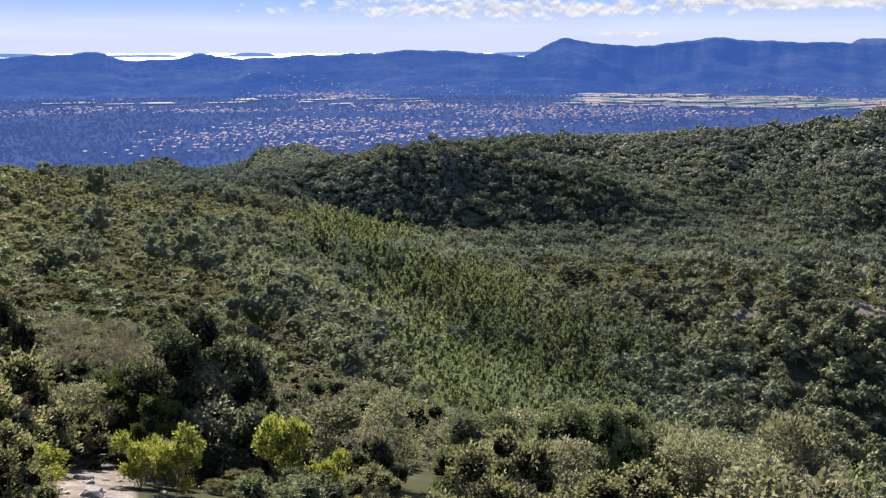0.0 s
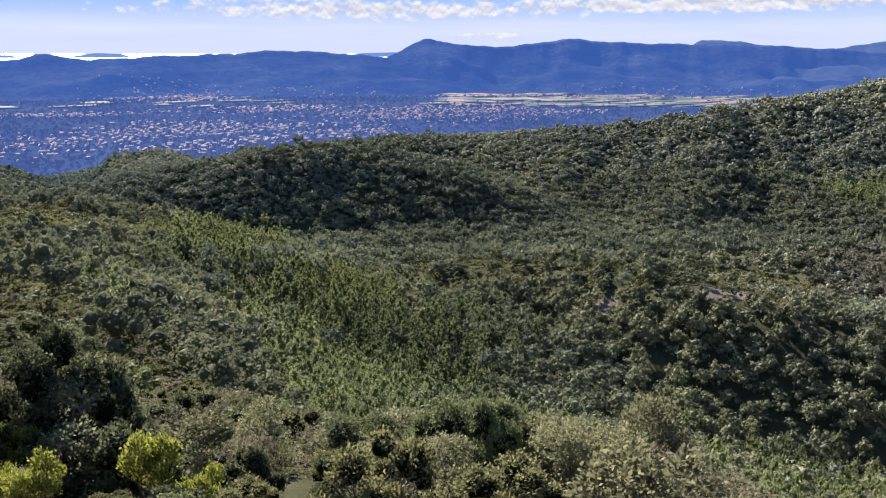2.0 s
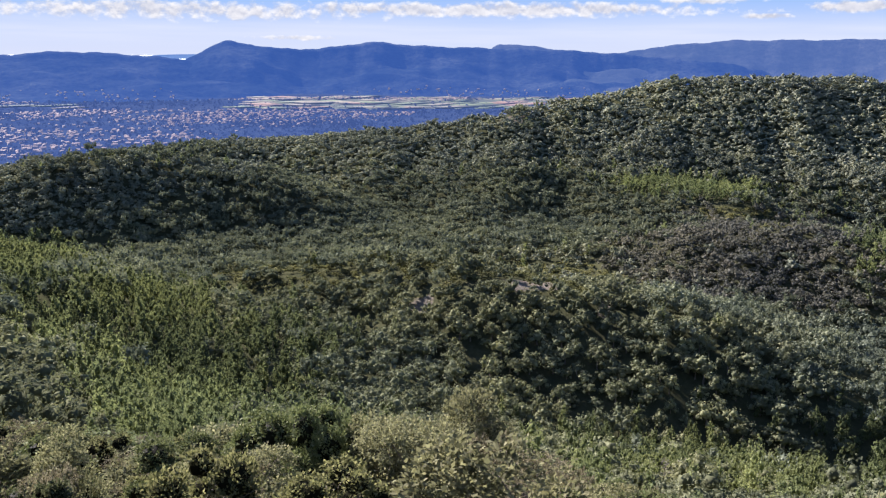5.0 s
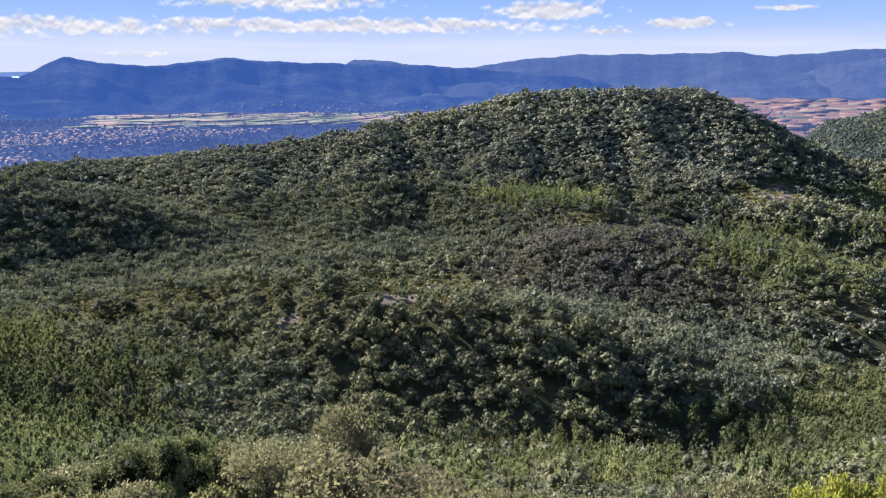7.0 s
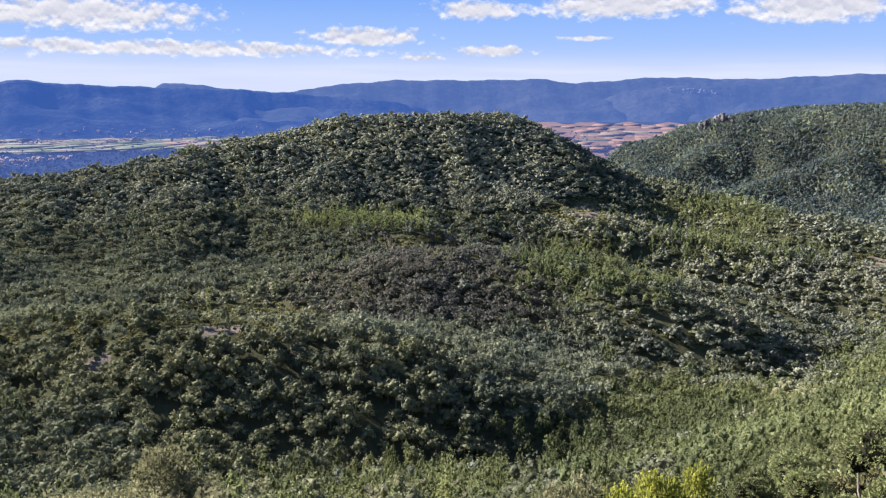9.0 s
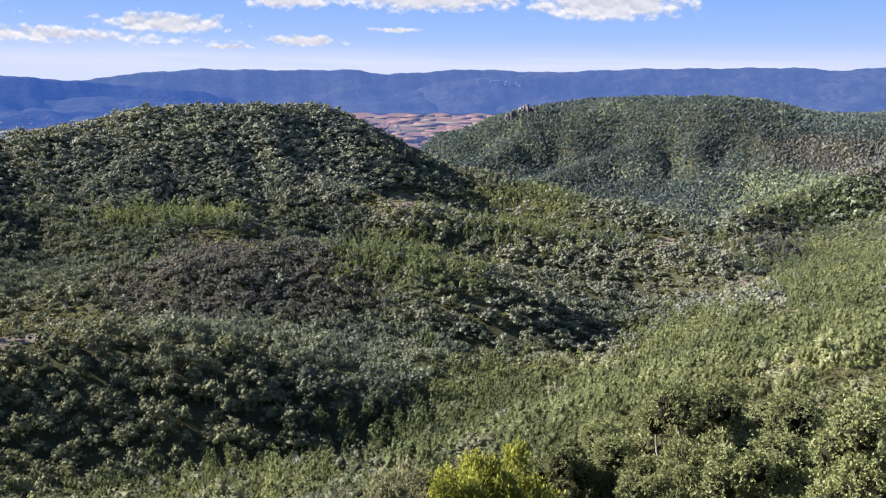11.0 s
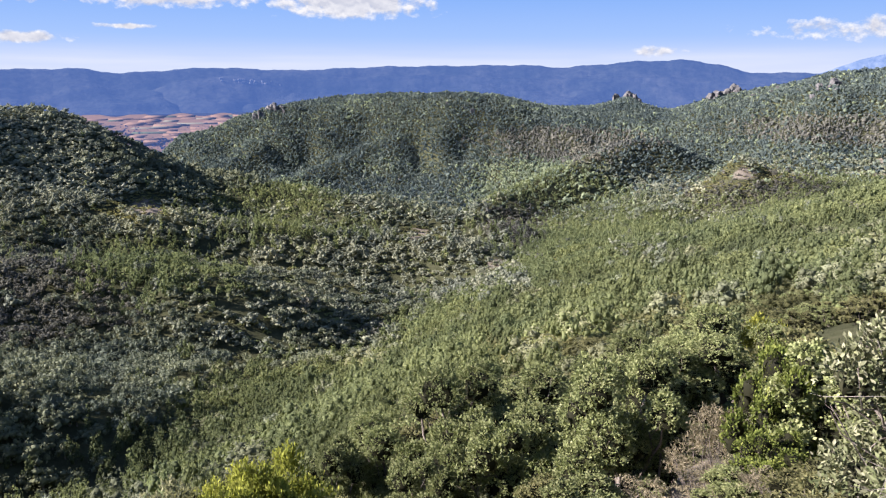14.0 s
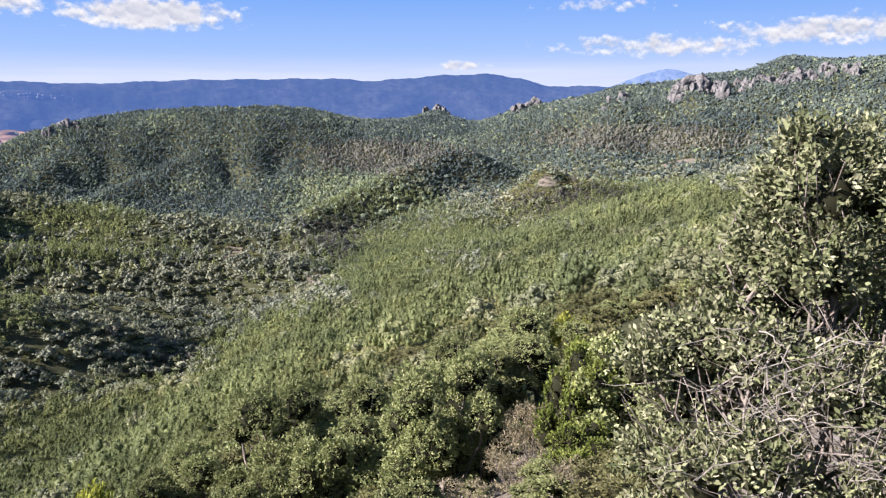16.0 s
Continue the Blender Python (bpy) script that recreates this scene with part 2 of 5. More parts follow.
MAT = {
    "ground": ground_material(),
    "oak": foliage("evergreen_oak_leaves", (0.125, 0.132, 0.082), (0.201, 0.210, 0.129), (0.296, 0.296, 0.182), 0.65, 0.22, 0.25),
    "pine": foliage("young_pine_needles", (0.101, 0.119, 0.061), (0.169, 0.192, 0.094), (0.249, 0.268, 0.131), 0.8, 0.38, 0.35),
    # oak leaves of the farther hills, blued to stand in for haze
    "hazed_oak": foliage("hazed_oak_canopy", (0.128, 0.138, 0.107), (0.201, 0.210, 0.157), (0.271, 0.277, 0.197), 0.65, 0.16, 0.25),
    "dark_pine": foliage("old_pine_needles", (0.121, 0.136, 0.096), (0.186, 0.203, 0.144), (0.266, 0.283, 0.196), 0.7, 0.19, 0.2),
    "grey": foliage("leafless_oak_twigs", (0.098, 0.100, 0.086), (0.142, 0.138, 0.118), (0.190, 0.180, 0.156), 0.8, 0.3, 0.25),
    "scrub": foliage("garrigue_leaves", (0.112, 0.115, 0.055), (0.186, 0.182, 0.088), (0.273, 0.253, 0.137), 0.7, 0.45, 0.4),
    # canopy of the far hills, with haze put in as paler, bluer leaves
    "far": foliage("hazy_wood_canopy", (0.082, 0.108, 0.114), (0.188, 0.228, 0.196), (0.299, 0.350, 0.212), 0.8, 0.25, 0.15),
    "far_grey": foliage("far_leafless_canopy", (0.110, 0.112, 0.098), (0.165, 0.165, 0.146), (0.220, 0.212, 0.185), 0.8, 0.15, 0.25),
    "kermes": foliage("kermes_oak_leaves", (0.106, 0.124, 0.051), (0.187, 0.209, 0.092), (0.290, 0.296, 0.158), 0.65, 0.25, 0.35, 0.03),
    "broom": foliage("broom_shoots", (0.165, 0.182, 0.040), (0.287, 0.297, 0.064), (0.451, 0.442, 0.105), 0.6, 0.40, 0.8),
    "pale": foliage("silvery_leaves", (0.143, 0.143, 0.085), (0.233, 0.225, 0.132), (0.330, 0.307, 0.188), 0.8, 0.36, 0.6),
    "heath": foliage("dry_heath", (0.144, 0.122, 0.085), (0.227, 0.195, 0.135), (0.323, 0.283, 0.203), 0.8, 0.3, 0.7),
    "holm": foliage("holm_oak_leaves", (0.050, 0.058, 0.032), (0.115, 0.125, 0.066), (0.290, 0.290, 0.185), 0.65, 0.32, 0.7),
    "lentisk": foliage("lentisk_leaves", (0.068, 0.088, 0.022), (0.118, 0.146, 0.036), (0.215, 0.236, 0.066), 0.6, 0.2, 0.6, 0.04),
    "bark": solid("grey_bark", (0.10, 0.08, 0.065), (0.25, 0.215, 0.18), 9.0, 0.9, 0.01),
    "twig": solid("dry_twigs", (0.14, 0.12, 0.10), (0.33, 0.295, 0.25), 14.0, 0.85),
    "rock": solid("limestone", (0.13, 0.118, 0.10), (0.29, 0.265, 0.235), 0.8, 0.9, 0.12, 2.5),
    "crag": solid("weathered_crag", (0.055, 0.053, 0.052), (0.19, 0.18, 0.172), 0.09, 0.95, 1.5, 0.25),
}

# ---- terrain: heights over eye level at bearing (degrees), distance (m) ----
LEDGE = ((-40, 0.5, -1.62), (80, 0.5, -1.62), (200, 0.5, -1.62), (-28, 3.5, -2.6), (0, 3.5, -2.7), (35, 3.5, -2.7), (70, 3.5, -2.6), (92, 3.5, -2.35), (105, 3.5, -2.05),
         (116, 3.5, -1.85), (150, 3.5, -1.5), (220, 3.5, -1.3), (290, 3.5, -1.9))
NEAR_SLOPE = ((-28, 9, -4.6), (-12, 10, -5.8), (8, 10, -6.2), (30, 10, -6.3), (55, 10, -6.3), (78, 10, -5.9), (92, 10, -5.1), (104, 8, -3.5), (116, 8, -2.8),
              (-28, 30, -10.5), (-15, 30, -13), (-4, 26, -12.6), (15, 26, -15), (28, 26, -16.2), (45, 26, -16.4), (60, 26, -15), (15, 50, -27.5), (30, 50, -30.5), (46, 50, -30.5), (60, 50, -27), (80, 25, -11), (95, 25, -8.2), (110, 25, -5.6))
LEFT_SPUR = ((-1, 42, -20.1), (-3.6, 62, -27), (-6, 92, -32.7), (-7.6, 140, -41.6), (-10.3, 200, -45.9), (-13.3, 245, -53.1), (-17.8, 258, -49.3), (-21.6, 240, -39.8), (-26.5, 220, -33.2), (-34, 200, -21), (-30, 65, -16.2), (-20, 60, -18.6), (-20, 120, -25.5), (-30, 120, -20), (-12, 120, -32.5))
PINE_VALE = ((-10, 340, -78), (-20, 420, -88), (-32, 400, -88), (-12, 430, -87), (3, 262, -74), (14, 188, -73), (-5, 320, -79), (5, 110, -50), (12, 75, -38.5), (0, 180, -62),
             (-4, 235, -68), (20, 80, -42.5), (30, 80, -45), (30, 110, -59), (42, 85, -47), (44, 112, -60), (52, 100, -53), (62, 100, -48))
BROOK = ((21.6, 165, -75), (30.7, 150, -78), (37.6, 155, -79), (46, 158, -79.5), (52, 164, -80), (55.3, 180, -80), (59.9, 205, -82), (64.6, 235, -86), (69.1, 270, -92),
         (72.8, 320, -97), (75.6, 380, -101), (79.1, 450, -103), (82.5, 560, -108), (85, 700, -116), (75, 750, -124), (65, 800, -124), (94, 600, -100))
FLOOR = ((0, 335, -85), (10, 330, -86), (19, 290, -86), (27, 255, -85), (36, 255, -86), (45, 250, -86), (53, 240, -86), (58, 250, -87), (28, 400, -90), (38, 390, -90), (50, 410, -95), (62, 350, -99), (66, 420, -104),
         (0, 405, -92), (-9, 420, -93), (16, 420, -90), (10, 560, -106), (30, 700, -120), (45, 820, -130), (60, 760, -122), (0, 720, -125), (-15, 820, -140), (-30, 750, -140), (15, 900, -150), (30, 900, -150), (45, 1000, -150), (56, 1050, -140))
LEFT_FOOT = ((-26, 900, -115.8), (-19, 900, -112.6), (-13, 850, -103.7), (-8.8, 800, -95.2), (-22, 1150, -184), (-5, 1150, -184), (12, 1250, -186), (30, 1300, -186), (45, 1400, -186), (-40, 1100, -184), (54, 1600, -186))
FAR_HILL = ((56.8, 1400, -105.8), (57.9, 1400, -82), (59.9, 1400, -72.2), (61.5, 1400, -53), (63.5, 1400, -40), (65.4, 1400, -33.5), (69.8, 1400, -24.4), (75.9, 1400, -11.5), (79.4, 1400, -17), (83, 1400, -39.9), (86.7, 1420, -43.1), (67.5, 1400, -28.5), (72, 1400, -18), (74, 1400, -15), (77.7, 1400, -12.5), (81.2, 1400, -29), (85, 1400, -42), (62, 1000, -124), (66, 1000, -125), (70, 990, -125), (74, 980, -125), (78, 970, -124), (82, 1000, -112), (62, 1170, -112), (66, 1170, -106), (70, 1170, -104), (74, 1170, -100), (78, 1170, -98), (82, 1170, -82), (86, 1150, -80), (88.5, 1700, -28), (92.6, 1560, -37.4), (62, 1950, -186), (76, 1950, -170), (90, 2100, -170))
MOUNDS = ((86, 1080, -90), (92, 860, -98), (90.3, 800, -102), (88.6, 740, -106), (94.5, 1010, -90), (89.4, 1130, -84), (103, 545, -72), (111, 600, -58), (95.8, 700, -78), (99.3, 680, -80), (101.3, 650, -78), (96, 800, -86), (91, 650, -98), (100, 850, -78), (103, 1000, -54), (93, 1150, -66))
RIGHT_SLOPE = ((111.3, 450, -34), (106.8, 440, -42.9), (103.2, 430, -50.2), (99.4, 420, -59.4), (93.5, 420, -70.7), (88.6, 420, -78.1), (82.9, 450, -91), (92, 100, -28), (92, 200, -45.5), (92, 300, -58), (80, 100, -34), (80, 200, -58), (80, 330, -81), (70, 100, -41), (70, 180, -66), (105, 100, -20), (105, 250, -35), (117, 100, -14), (118, 300, -23), (122, 480, -20))
CLIFF_HILL = ((94.2, 1450, -17), (97.2, 1400, -4.3), (101, 1400, 19.2), (104, 1400, 24.9), (106.5, 1400, 36.4), (109.2, 1350, 41.4), (111.5, 1350, 59.4), (116.9, 1350, 58), (124, 1350, 66), (101, 1150, -12), (105.5, 1150, 3), (112.7, 1150, 15), (97, 1080, -60), (109, 900, -62), (117, 850, -48), (105, 2000, -60), (120, 2000, 10))
BEHIND = ((150, 50, 5), (200, 60, 10), (250, 60, 4), (295, 60, -9), (150, 400, 40), (200, 400, 60), (255, 400, 40), (300, 400, -40), (180, 1600, 40), (240, 1600, -20), (300, 1300, -184),
          (135, 1500, 50), (140, 700, 20), (180, 2100, -100), (260, 2100, -186), (220, 2100, -150))

# crest lines of the hills and their spurs: slope towards the lookout, slope behind, breadth of the crest, then bearing, distance, height
CRESTS = (
    (0.2, 0.5, 12, ((-26.5, 220, -34), (-22.7, 235, -36.5), (-17.7, 245, -41.5), (-15.1, 235, -45), (-12, 215, -48.5), (-8.8, 185, -45.5))),
    (0.52, 0.34, 9, ((-3.4, 300, -92.3), (-0.1, 282, -81.9), (3.9, 262, -73), (7.6, 246, -66), (16.3, 224, -60.5), (24.4, 208, -57.2), (27.2, 201, -56.6), (32.6, 195, -57.4), (38.8, 190, -60), (42.9, 185, -63.6), (46.9, 180, -68), (50.5, 174, -72.9))),
    (0.52, 0.3, 14, ((-17.7, 540, -89), (-15.1, 520, -81), (-11.2, 500, -72.5), (-7.3, 485, -63.5), (-3.3, 475, -57.5), (0.7, 470, -55.5), (3.8, 475, -56.4), (7, 470, -62.2), (11, 440, -71.6))),
    (0.4, 0.3, 14, ((3, 640, -70.2), (7.8, 640, -66.8), (12.4, 640, -66), (17.3, 610, -59.6))),
    (0.40, 0.85, 14, ((17.3, 610, -59.6), (21.9, 585, -49.3), (25.7, 580, -45.3), (31, 595, -35.8), (35, 610, -27.5), (38.2, 624, -21.2), (41.3, 640, -17.3), (45.8, 655, -18.8), (49.3, 690, -15.8), (49.9, 700, -19), (53.9, 690, -47),
                      (56.2, 675, -58.5), (58.2, 660, -65.8), (61.6, 640, -70.6), (65.3, 620, -76.9), (67.8, 590, -81), (71.9, 565, -82.3), (75.9, 545, -86.5), (79.8, 520, -88.1), (82.1, 500, -91))),
    (0.5, 0.45, 10, ((38.3, 625, -22), (36.4, 570, -42), (35.7, 520, -58), (36.9, 470, -69.5), (40.9, 445, -69.2), (43.2, 425, -72.3))),
    (0.58, 0.5, 10, ((45.8, 650, -18), (45.5, 600, -34), (47.1, 550, -52), (49.7, 520, -62), (54, 500, -69), (55.6, 490, -69.5), (59.9, 480, -77.6), (63.6, 475, -79.3), (66.2, 470, -83), (70.3, 470, -84.5), (74.3, 465, -84.9), (77.5, 450, -87.9), (79.5, 430, -92.7))),
    (0.45, 0.4, 10, ((27, 570, -45), (27.5, 520, -60), (27, 470, -75), (25, 430, -86))),
    (0.55, 0.45, 16, ((37, 350, -76.2), (41.8, 345, -68.5), (45.6, 343, -65.4), (50.1, 335, -67.8), (55.3, 325, -70.4), (58.9, 310, -71.7), (60.5, 303, -75))),
    (0.55, 0.5, 9, ((58, 400, -84), (63.4, 390, -88), (67.1, 380, -91.5), (69.9, 370, -93.5), (71.6, 350, -97))),
    (0.5, 0.45, 8, ((78.2, 740, -110.9), (81.6, 800, -99.8), (84.5, 860, -85.3), (86.9, 930, -74.7), (88.6, 980, -65), (90.3, 1000, -61.6), (92, 1010, -75.2), (93.7, 1010, -92.9))),
    (0.42, 0.4, 16, ((74.8, 1380, -24), (72.9, 1280, -60), (69.8, 1160, -94), (66.2, 1060, -110), (63.4, 980, -116))),
    (0.42, 0.4, 16, ((80.2, 1380, -28), (79.1, 1250, -66), (78.1, 1120, -98), (77.4, 1010, -118))),
    (0.42, 0.4, 16, ((66.2, 1400, -36), (63.9, 1250, -72), (61.5, 1130, -99), (59.5, 1050, -107))),
)


def warp(x, y):
    d = np.hypot(x, y)
    k = np.log1p(d / 12.0) / np.maximum(d, 1e-6)
    return x * k, y * k


def polar(bearing, dist):
    a = np.radians(bearing)
    return np.sin(a) * dist, np.cos(a) * dist


def fit_terrain():
    rows = np.array([r for group in (LEDGE, NEAR_SLOPE, LEFT_SPUR, PINE_VALE, BROOK, FLOOR, LEFT_FOOT, FAR_HILL, MOUNDS, RIGHT_SLOPE, CLIFF_HILL, BEHIND) for r in group], float)
    u, v = warp(*polar(rows[:, 0], rows[:, 1]))
    n = len(rows)
    r = np.hypot(u[:, None] - u[None], v[:, None] - v[None])
    a = np.zeros((n + 3, n + 3))
    a[:n, :n] = r ** 1.5 + np.eye(n) * 1e-3
    a[:n, n], a[:n, n + 1], a[:n, n + 2] = 1, u, v
    a[n:, :n] = a[:n, n:].T
    w = np.linalg.solve(a, np.append(rows[:, 2], (0, 0, 0)))
    return u, v, w


TU, TV, TW = fit_terrain()
# knolls standing out of the slopes: bearing, distance, height, radius
KNOBS = ((95.6, 700, 19, 38), (94.6, 655, 11, 34), (98.8, 690, 12, 36), (101.2, 665, 9, 30))
RIBS = ((57, 87, 1190, 150, 1.9, 1.1), (95, 122, 1180, 130, 3.6, 1.2), (14, 57, 530, 62, 1.6, 0.9), (-8, 16, 440, 40, 1.3, 0.9), (10, 48, 178, 18, 0.8, 0.45))
WAVE_RNG = np.random.default_rng(3)
WAVES = [(WAVE_RNG.uniform(0, 6.28), WAVE_RNG.uniform(0, 6.28), 2 ** (i * 0.5)) for i in range(12)]


def crest_height(x, y, near, behind, broad, line):
    """Height of a ridge: steepest at its flanks, rounded along the crest."""
    best = np.full(len(x), -1e9)
    px, py = polar(np.array([p[0] for p in line]), np.array([p[1] for p in line], float))
    for i in range(len(line) - 1):
        ax, ay, bx, by = px[i], py[i], px[i + 1], py[i + 1]
        s = np.clip(((x - ax) * (bx - ax) + (y - ay) * (by - ay)) / ((bx - ax) ** 2 + (by - ay) ** 2), 0, 1)
        qx, qy = ax + (bx - ax) * s, ay + (by - ay) * s
        r = np.hypot(x - qx, y - qy)
        side = ((x - qx) * qx + (y - qy) * qy) / np.maximum(r * np.hypot(qx, qy), 1e-6)
        slope = near + (behind - near) * (0.5 + 0.5 * side)
        best = np.maximum(best, line[i][2] + (line[i + 1][2] - line[i][2]) * s - slope * (np.sqrt(r * r + broad * broad) - broad))
    return best


def terrain(x, y):
    """Height of the ground at (x, y), relative to the eye."""
    x, y = np.asarray(x, float), np.asarray(y, float)
    shape = x.shape
    x, y = x.ravel(), y.ravel()
    out = np.empty(len(x))
    for i in range(0, len(x), 20000):
        u, v = warp(x[i:i + 20000], y[i:i + 20000])
        r = np.hypot(u[:, None] - TU[None], v[:, None] - TV[None])
        out[i:i + 20000] = (r * np.sqrt(r)) @ TW[:-3] + TW[-3] + TW[-2] * u + TW[-1] * v
    d = np.hypot(x, y)
    high = np.exp(out / 2.5)
    for near, behind, broad, line in CRESTS:
        high += np.exp(crest_height(x, y, near, behind, broad, line) / 2.5)
    out = 2.5 * np.log(high)
    rough = 0
    for ang, ph, k in WAVES:
        s = np.sin((x * np.cos(ang) + y * np.sin(ang)) * 0.021 * k + ph) * np.sin((x * -np.sin(ang) + y * np.cos(ang)) * 0.017 * k + ph * 2)
        rough = rough + s / k ** 0.9
    out += rough * np.clip(np.minimum(d / 150.0, 2.6 - d / 900.0), 0.03, 3.0) * 0.55
    knob = np.zeros(len(x))
    for kb, kd, h, r in KNOBS:
        kx, ky = polar(kb, kd)
        knob = np.maximum(knob, h * np.exp(-((x - kx) ** 2 + (y - ky) ** 2) / (r * r)))
    out += knob
    # ribs and gullies running down the faces of the hills: bearings, distance, depth of the belt, height, pitch
    bearing = np.degrees(np.arctan2(x, y))
    for b0, b1, mid, belt, high, pitch in RIBS:
        side = np.clip(np.minimum(bearing - b0, b1 - bearing) / 3.0, 0, 1)
        fall = np.exp(-((d - mid) / belt) ** 2) * side
        out += high * fall * (np.sin(bearing * pitch + d * 0.017 + 1.8 * np.sin(bearing * 0.41)) + 0.8 * np.sin(bearing * pitch * 0.57 - d * 0.022) + 0.5 * np.sin(bearing * pitch * 2.3 + d * 0.031 + 1.0))
    return out.reshape(shape)


def inside(x, y, zones):
    """1 at the heart of each zone (bearing, distance, half width in degrees, ratio of distances), 0 outside."""
    b, d = np.degrees(np.arctan2(x, y)), np.hypot(x, y)
    best = np.zeros(np.shape(x))
    for zb, zd, hw, ratio in zones:
        r = np.hypot((b - zb) / hw, np.log(np.maximum(d, 0.1) / zd) / math.log(ratio))
        best = np.maximum(best, np.clip(1.5 - r, 0, 1))
    return best


BARE = ((-25.6, 8.8, 2.6, 1.35), (93.5, 9.5, 3.0, 1.2), (105, 880, 1.6, 1.015), (116, 4.5, 10, 1.5))
# clearings of pale soil, as bearing and degrees below the lookout, half width and half depth in degrees
OPEN = ((27.9, -15.7, 1.4, 0.22), (30.6, -15.7, 1.12, 0.22), (27.6, -15.6, 1.96, 0.22), (20.6, -17.2, 1.4, 0.22), (34.7, -17.2, 0.42, 0.72), (29.5, -15.9, 1.68, 0.22), (22.0, -17.2, 1.68, 0.22), (44.0, -10.4, 1.12, 0.17), (55.2, -7.6, 1.26, 0.29), (74.3, -10.2, 1.12, 0.17), (24.8, -4.9, 0.28, 0.24), (27.3, -4.1, 1.96, 0.1), (55.5, -8.0, 1.26, 0.34), (96.2, -5.4, 1.12, 0.19), (103.9, -5.2, 1.96, 0.12), (74.7, -10.2, 1.68, 0.19), (79.7, -12.0, 1.68, 0.12), (78.3, -11.2, 1.68, 0.07), (-24.6, -8.9, 0.14, 0.24), (76.9, -3.5, 0.35, 0.12))


def seen_in(x, y, z, zones):
    """Like inside(), for stands told by bearing and by degrees over the horizon."""
    b, e = np.degrees(np.arctan2(x, y)), np.degrees(np.arctan2(z, np.hypot(x, y)))
    best = np.zeros(np.shape(x))
    for zb, ze, hb, he in zones:
        best = np.maximum(best, np.clip(1.5 - np.hypot((b - zb) / hb, (e - ze + 0.2) / he), 0, 1))
    return best


def bareness(x, y, z):
    return np.maximum(inside(x, y, BARE), seen_in(x, y, z, OPEN) * (np.hypot(x, y) > 60))


# ---- mesh helpers ----
def mesh_object(name, verts, faces, mats, smooth=False, parent=None):
    me = bpy.data.meshes.new(name)
    verts = np.asarray(verts, np.float32).reshape(-1, 3)
    faces = np.asarray(faces, np.int32)
    k = faces.shape[1]
    me.vertices.add(len(verts))
    me.vertices.foreach_set("co", verts.ravel())
    me.loops.add(faces.size)
    me.loops.foreach_set("vertex_index", faces.ravel())
    me.polygons.add(len(faces))
    me.polygons.foreach_set("loop_start", np.arange(0, faces.size, k, dtype=np.int32))
    for m in mats if isinstance(mats, (list, tuple)) else [mats]:
        me.materials.append(m)
    me.update(calc_edges=True)
    if smooth:
        me.polygons.foreach_set("use_smooth", np.ones(len(faces), bool))
    ob = new(name, me)
    if parent:
        ob.parent = parent
    return ob


def paint(ob, name, values):
    a = ob.data.attributes.new(name, "FLOAT", "POINT")
    a.data.foreach_set("value", np.asarray(values, np.float32))


def thing(name, at, label, category, group="", turn=0.0):
    e = new(name)
    e.matrix_world = Matrix.Translation(at) @ Matrix.Rotation(turn, 4, "Z")
    return tagged(e, label, category, group)


# ---- ground sheet ----
def build_ground():
    bearings = np.concatenate([np.arange(-36, 124, 0.4), np.arange(124, 324, 2.5)])
    rings = np.concatenate([[0.002], np.exp(np.arange(math.log(0.7), math.log(2150), 0.029))])
    B, R = np.meshgrid(bearings, rings, indexing="ij")
    x, y = polar(B, R)
    z = terrain(x, y)
    nb, nr = B.shape
    idx = np.arange(nb * nr).reshape(nb, nr)
    a, b = idx, np.roll(idx, -1, axis=0)
    f = np.stack([a[:, :-1], a[:, 1:], b[:, 1:], b[:, :-1]], -1).reshape(-1, 4)
    verts = np.stack([x, y, z], -1).reshape(-1, 3)
    ob = mesh_object("ground", verts, f, MAT["ground"], True)
    paint(ob, "bare", bareness(x, y, z).ravel())
    tagged(ob, "hillside ground of litter, scrub and pale stony soil", "ground", kind="structure")


build_ground()


# ---- far country ----
PLAIN = -175.0
# bluish emission of the far surfaces, standing in for haze before them
HAZE_GLOW = {"plain": (0.0165, 0.031, 0.094), "near": (0.011, 0.029, 0.105), "mid": (0.022, 0.042, 0.115), "far": (0.040, 0.075, 0.17)}
MAT["plain"] = distance_material("hazy_wooded_plain", (0.007, 0.010, 0.010), (0.020, 0.024, 0.020), HAZE_GLOW["plain"], 0.004)
MAT["range"] = distance_material("hazy_wooded_mountain", (0.010, 0.015, 0.016), (0.030, 0.036, 0.032), HAZE_GLOW["near"], 0.0035)
MAT["back_range"] = distance_material("hazy_mountain", (0.010, 0.013, 0.013), (0.024, 0.026, 0.024), HAZE_GLOW["mid"], 0.003)
MAT["islands"] = distance_material("hazy_coast", (0.04, 0.05, 0.06), (0.07, 0.08, 0.09), HAZE_GLOW["far"], 0.003)


def plain_height(x, y):
    """The plain, rising gently to the foot of the high range."""
    b, d = np.degrees(np.arctan2(x, y)), np.hypot(x, y)
    vines = np.clip((b - 46) / 5, 0, 1) * np.clip((72 - b) / 5, 0, 1)
    return PLAIN + 3.0 * (1 - vines) * np.sin(x * 0.004 + 1) * np.sin(y * 0.005) + 45 * vines * np.clip((d - 2300) / 1600, 0, 1.3)


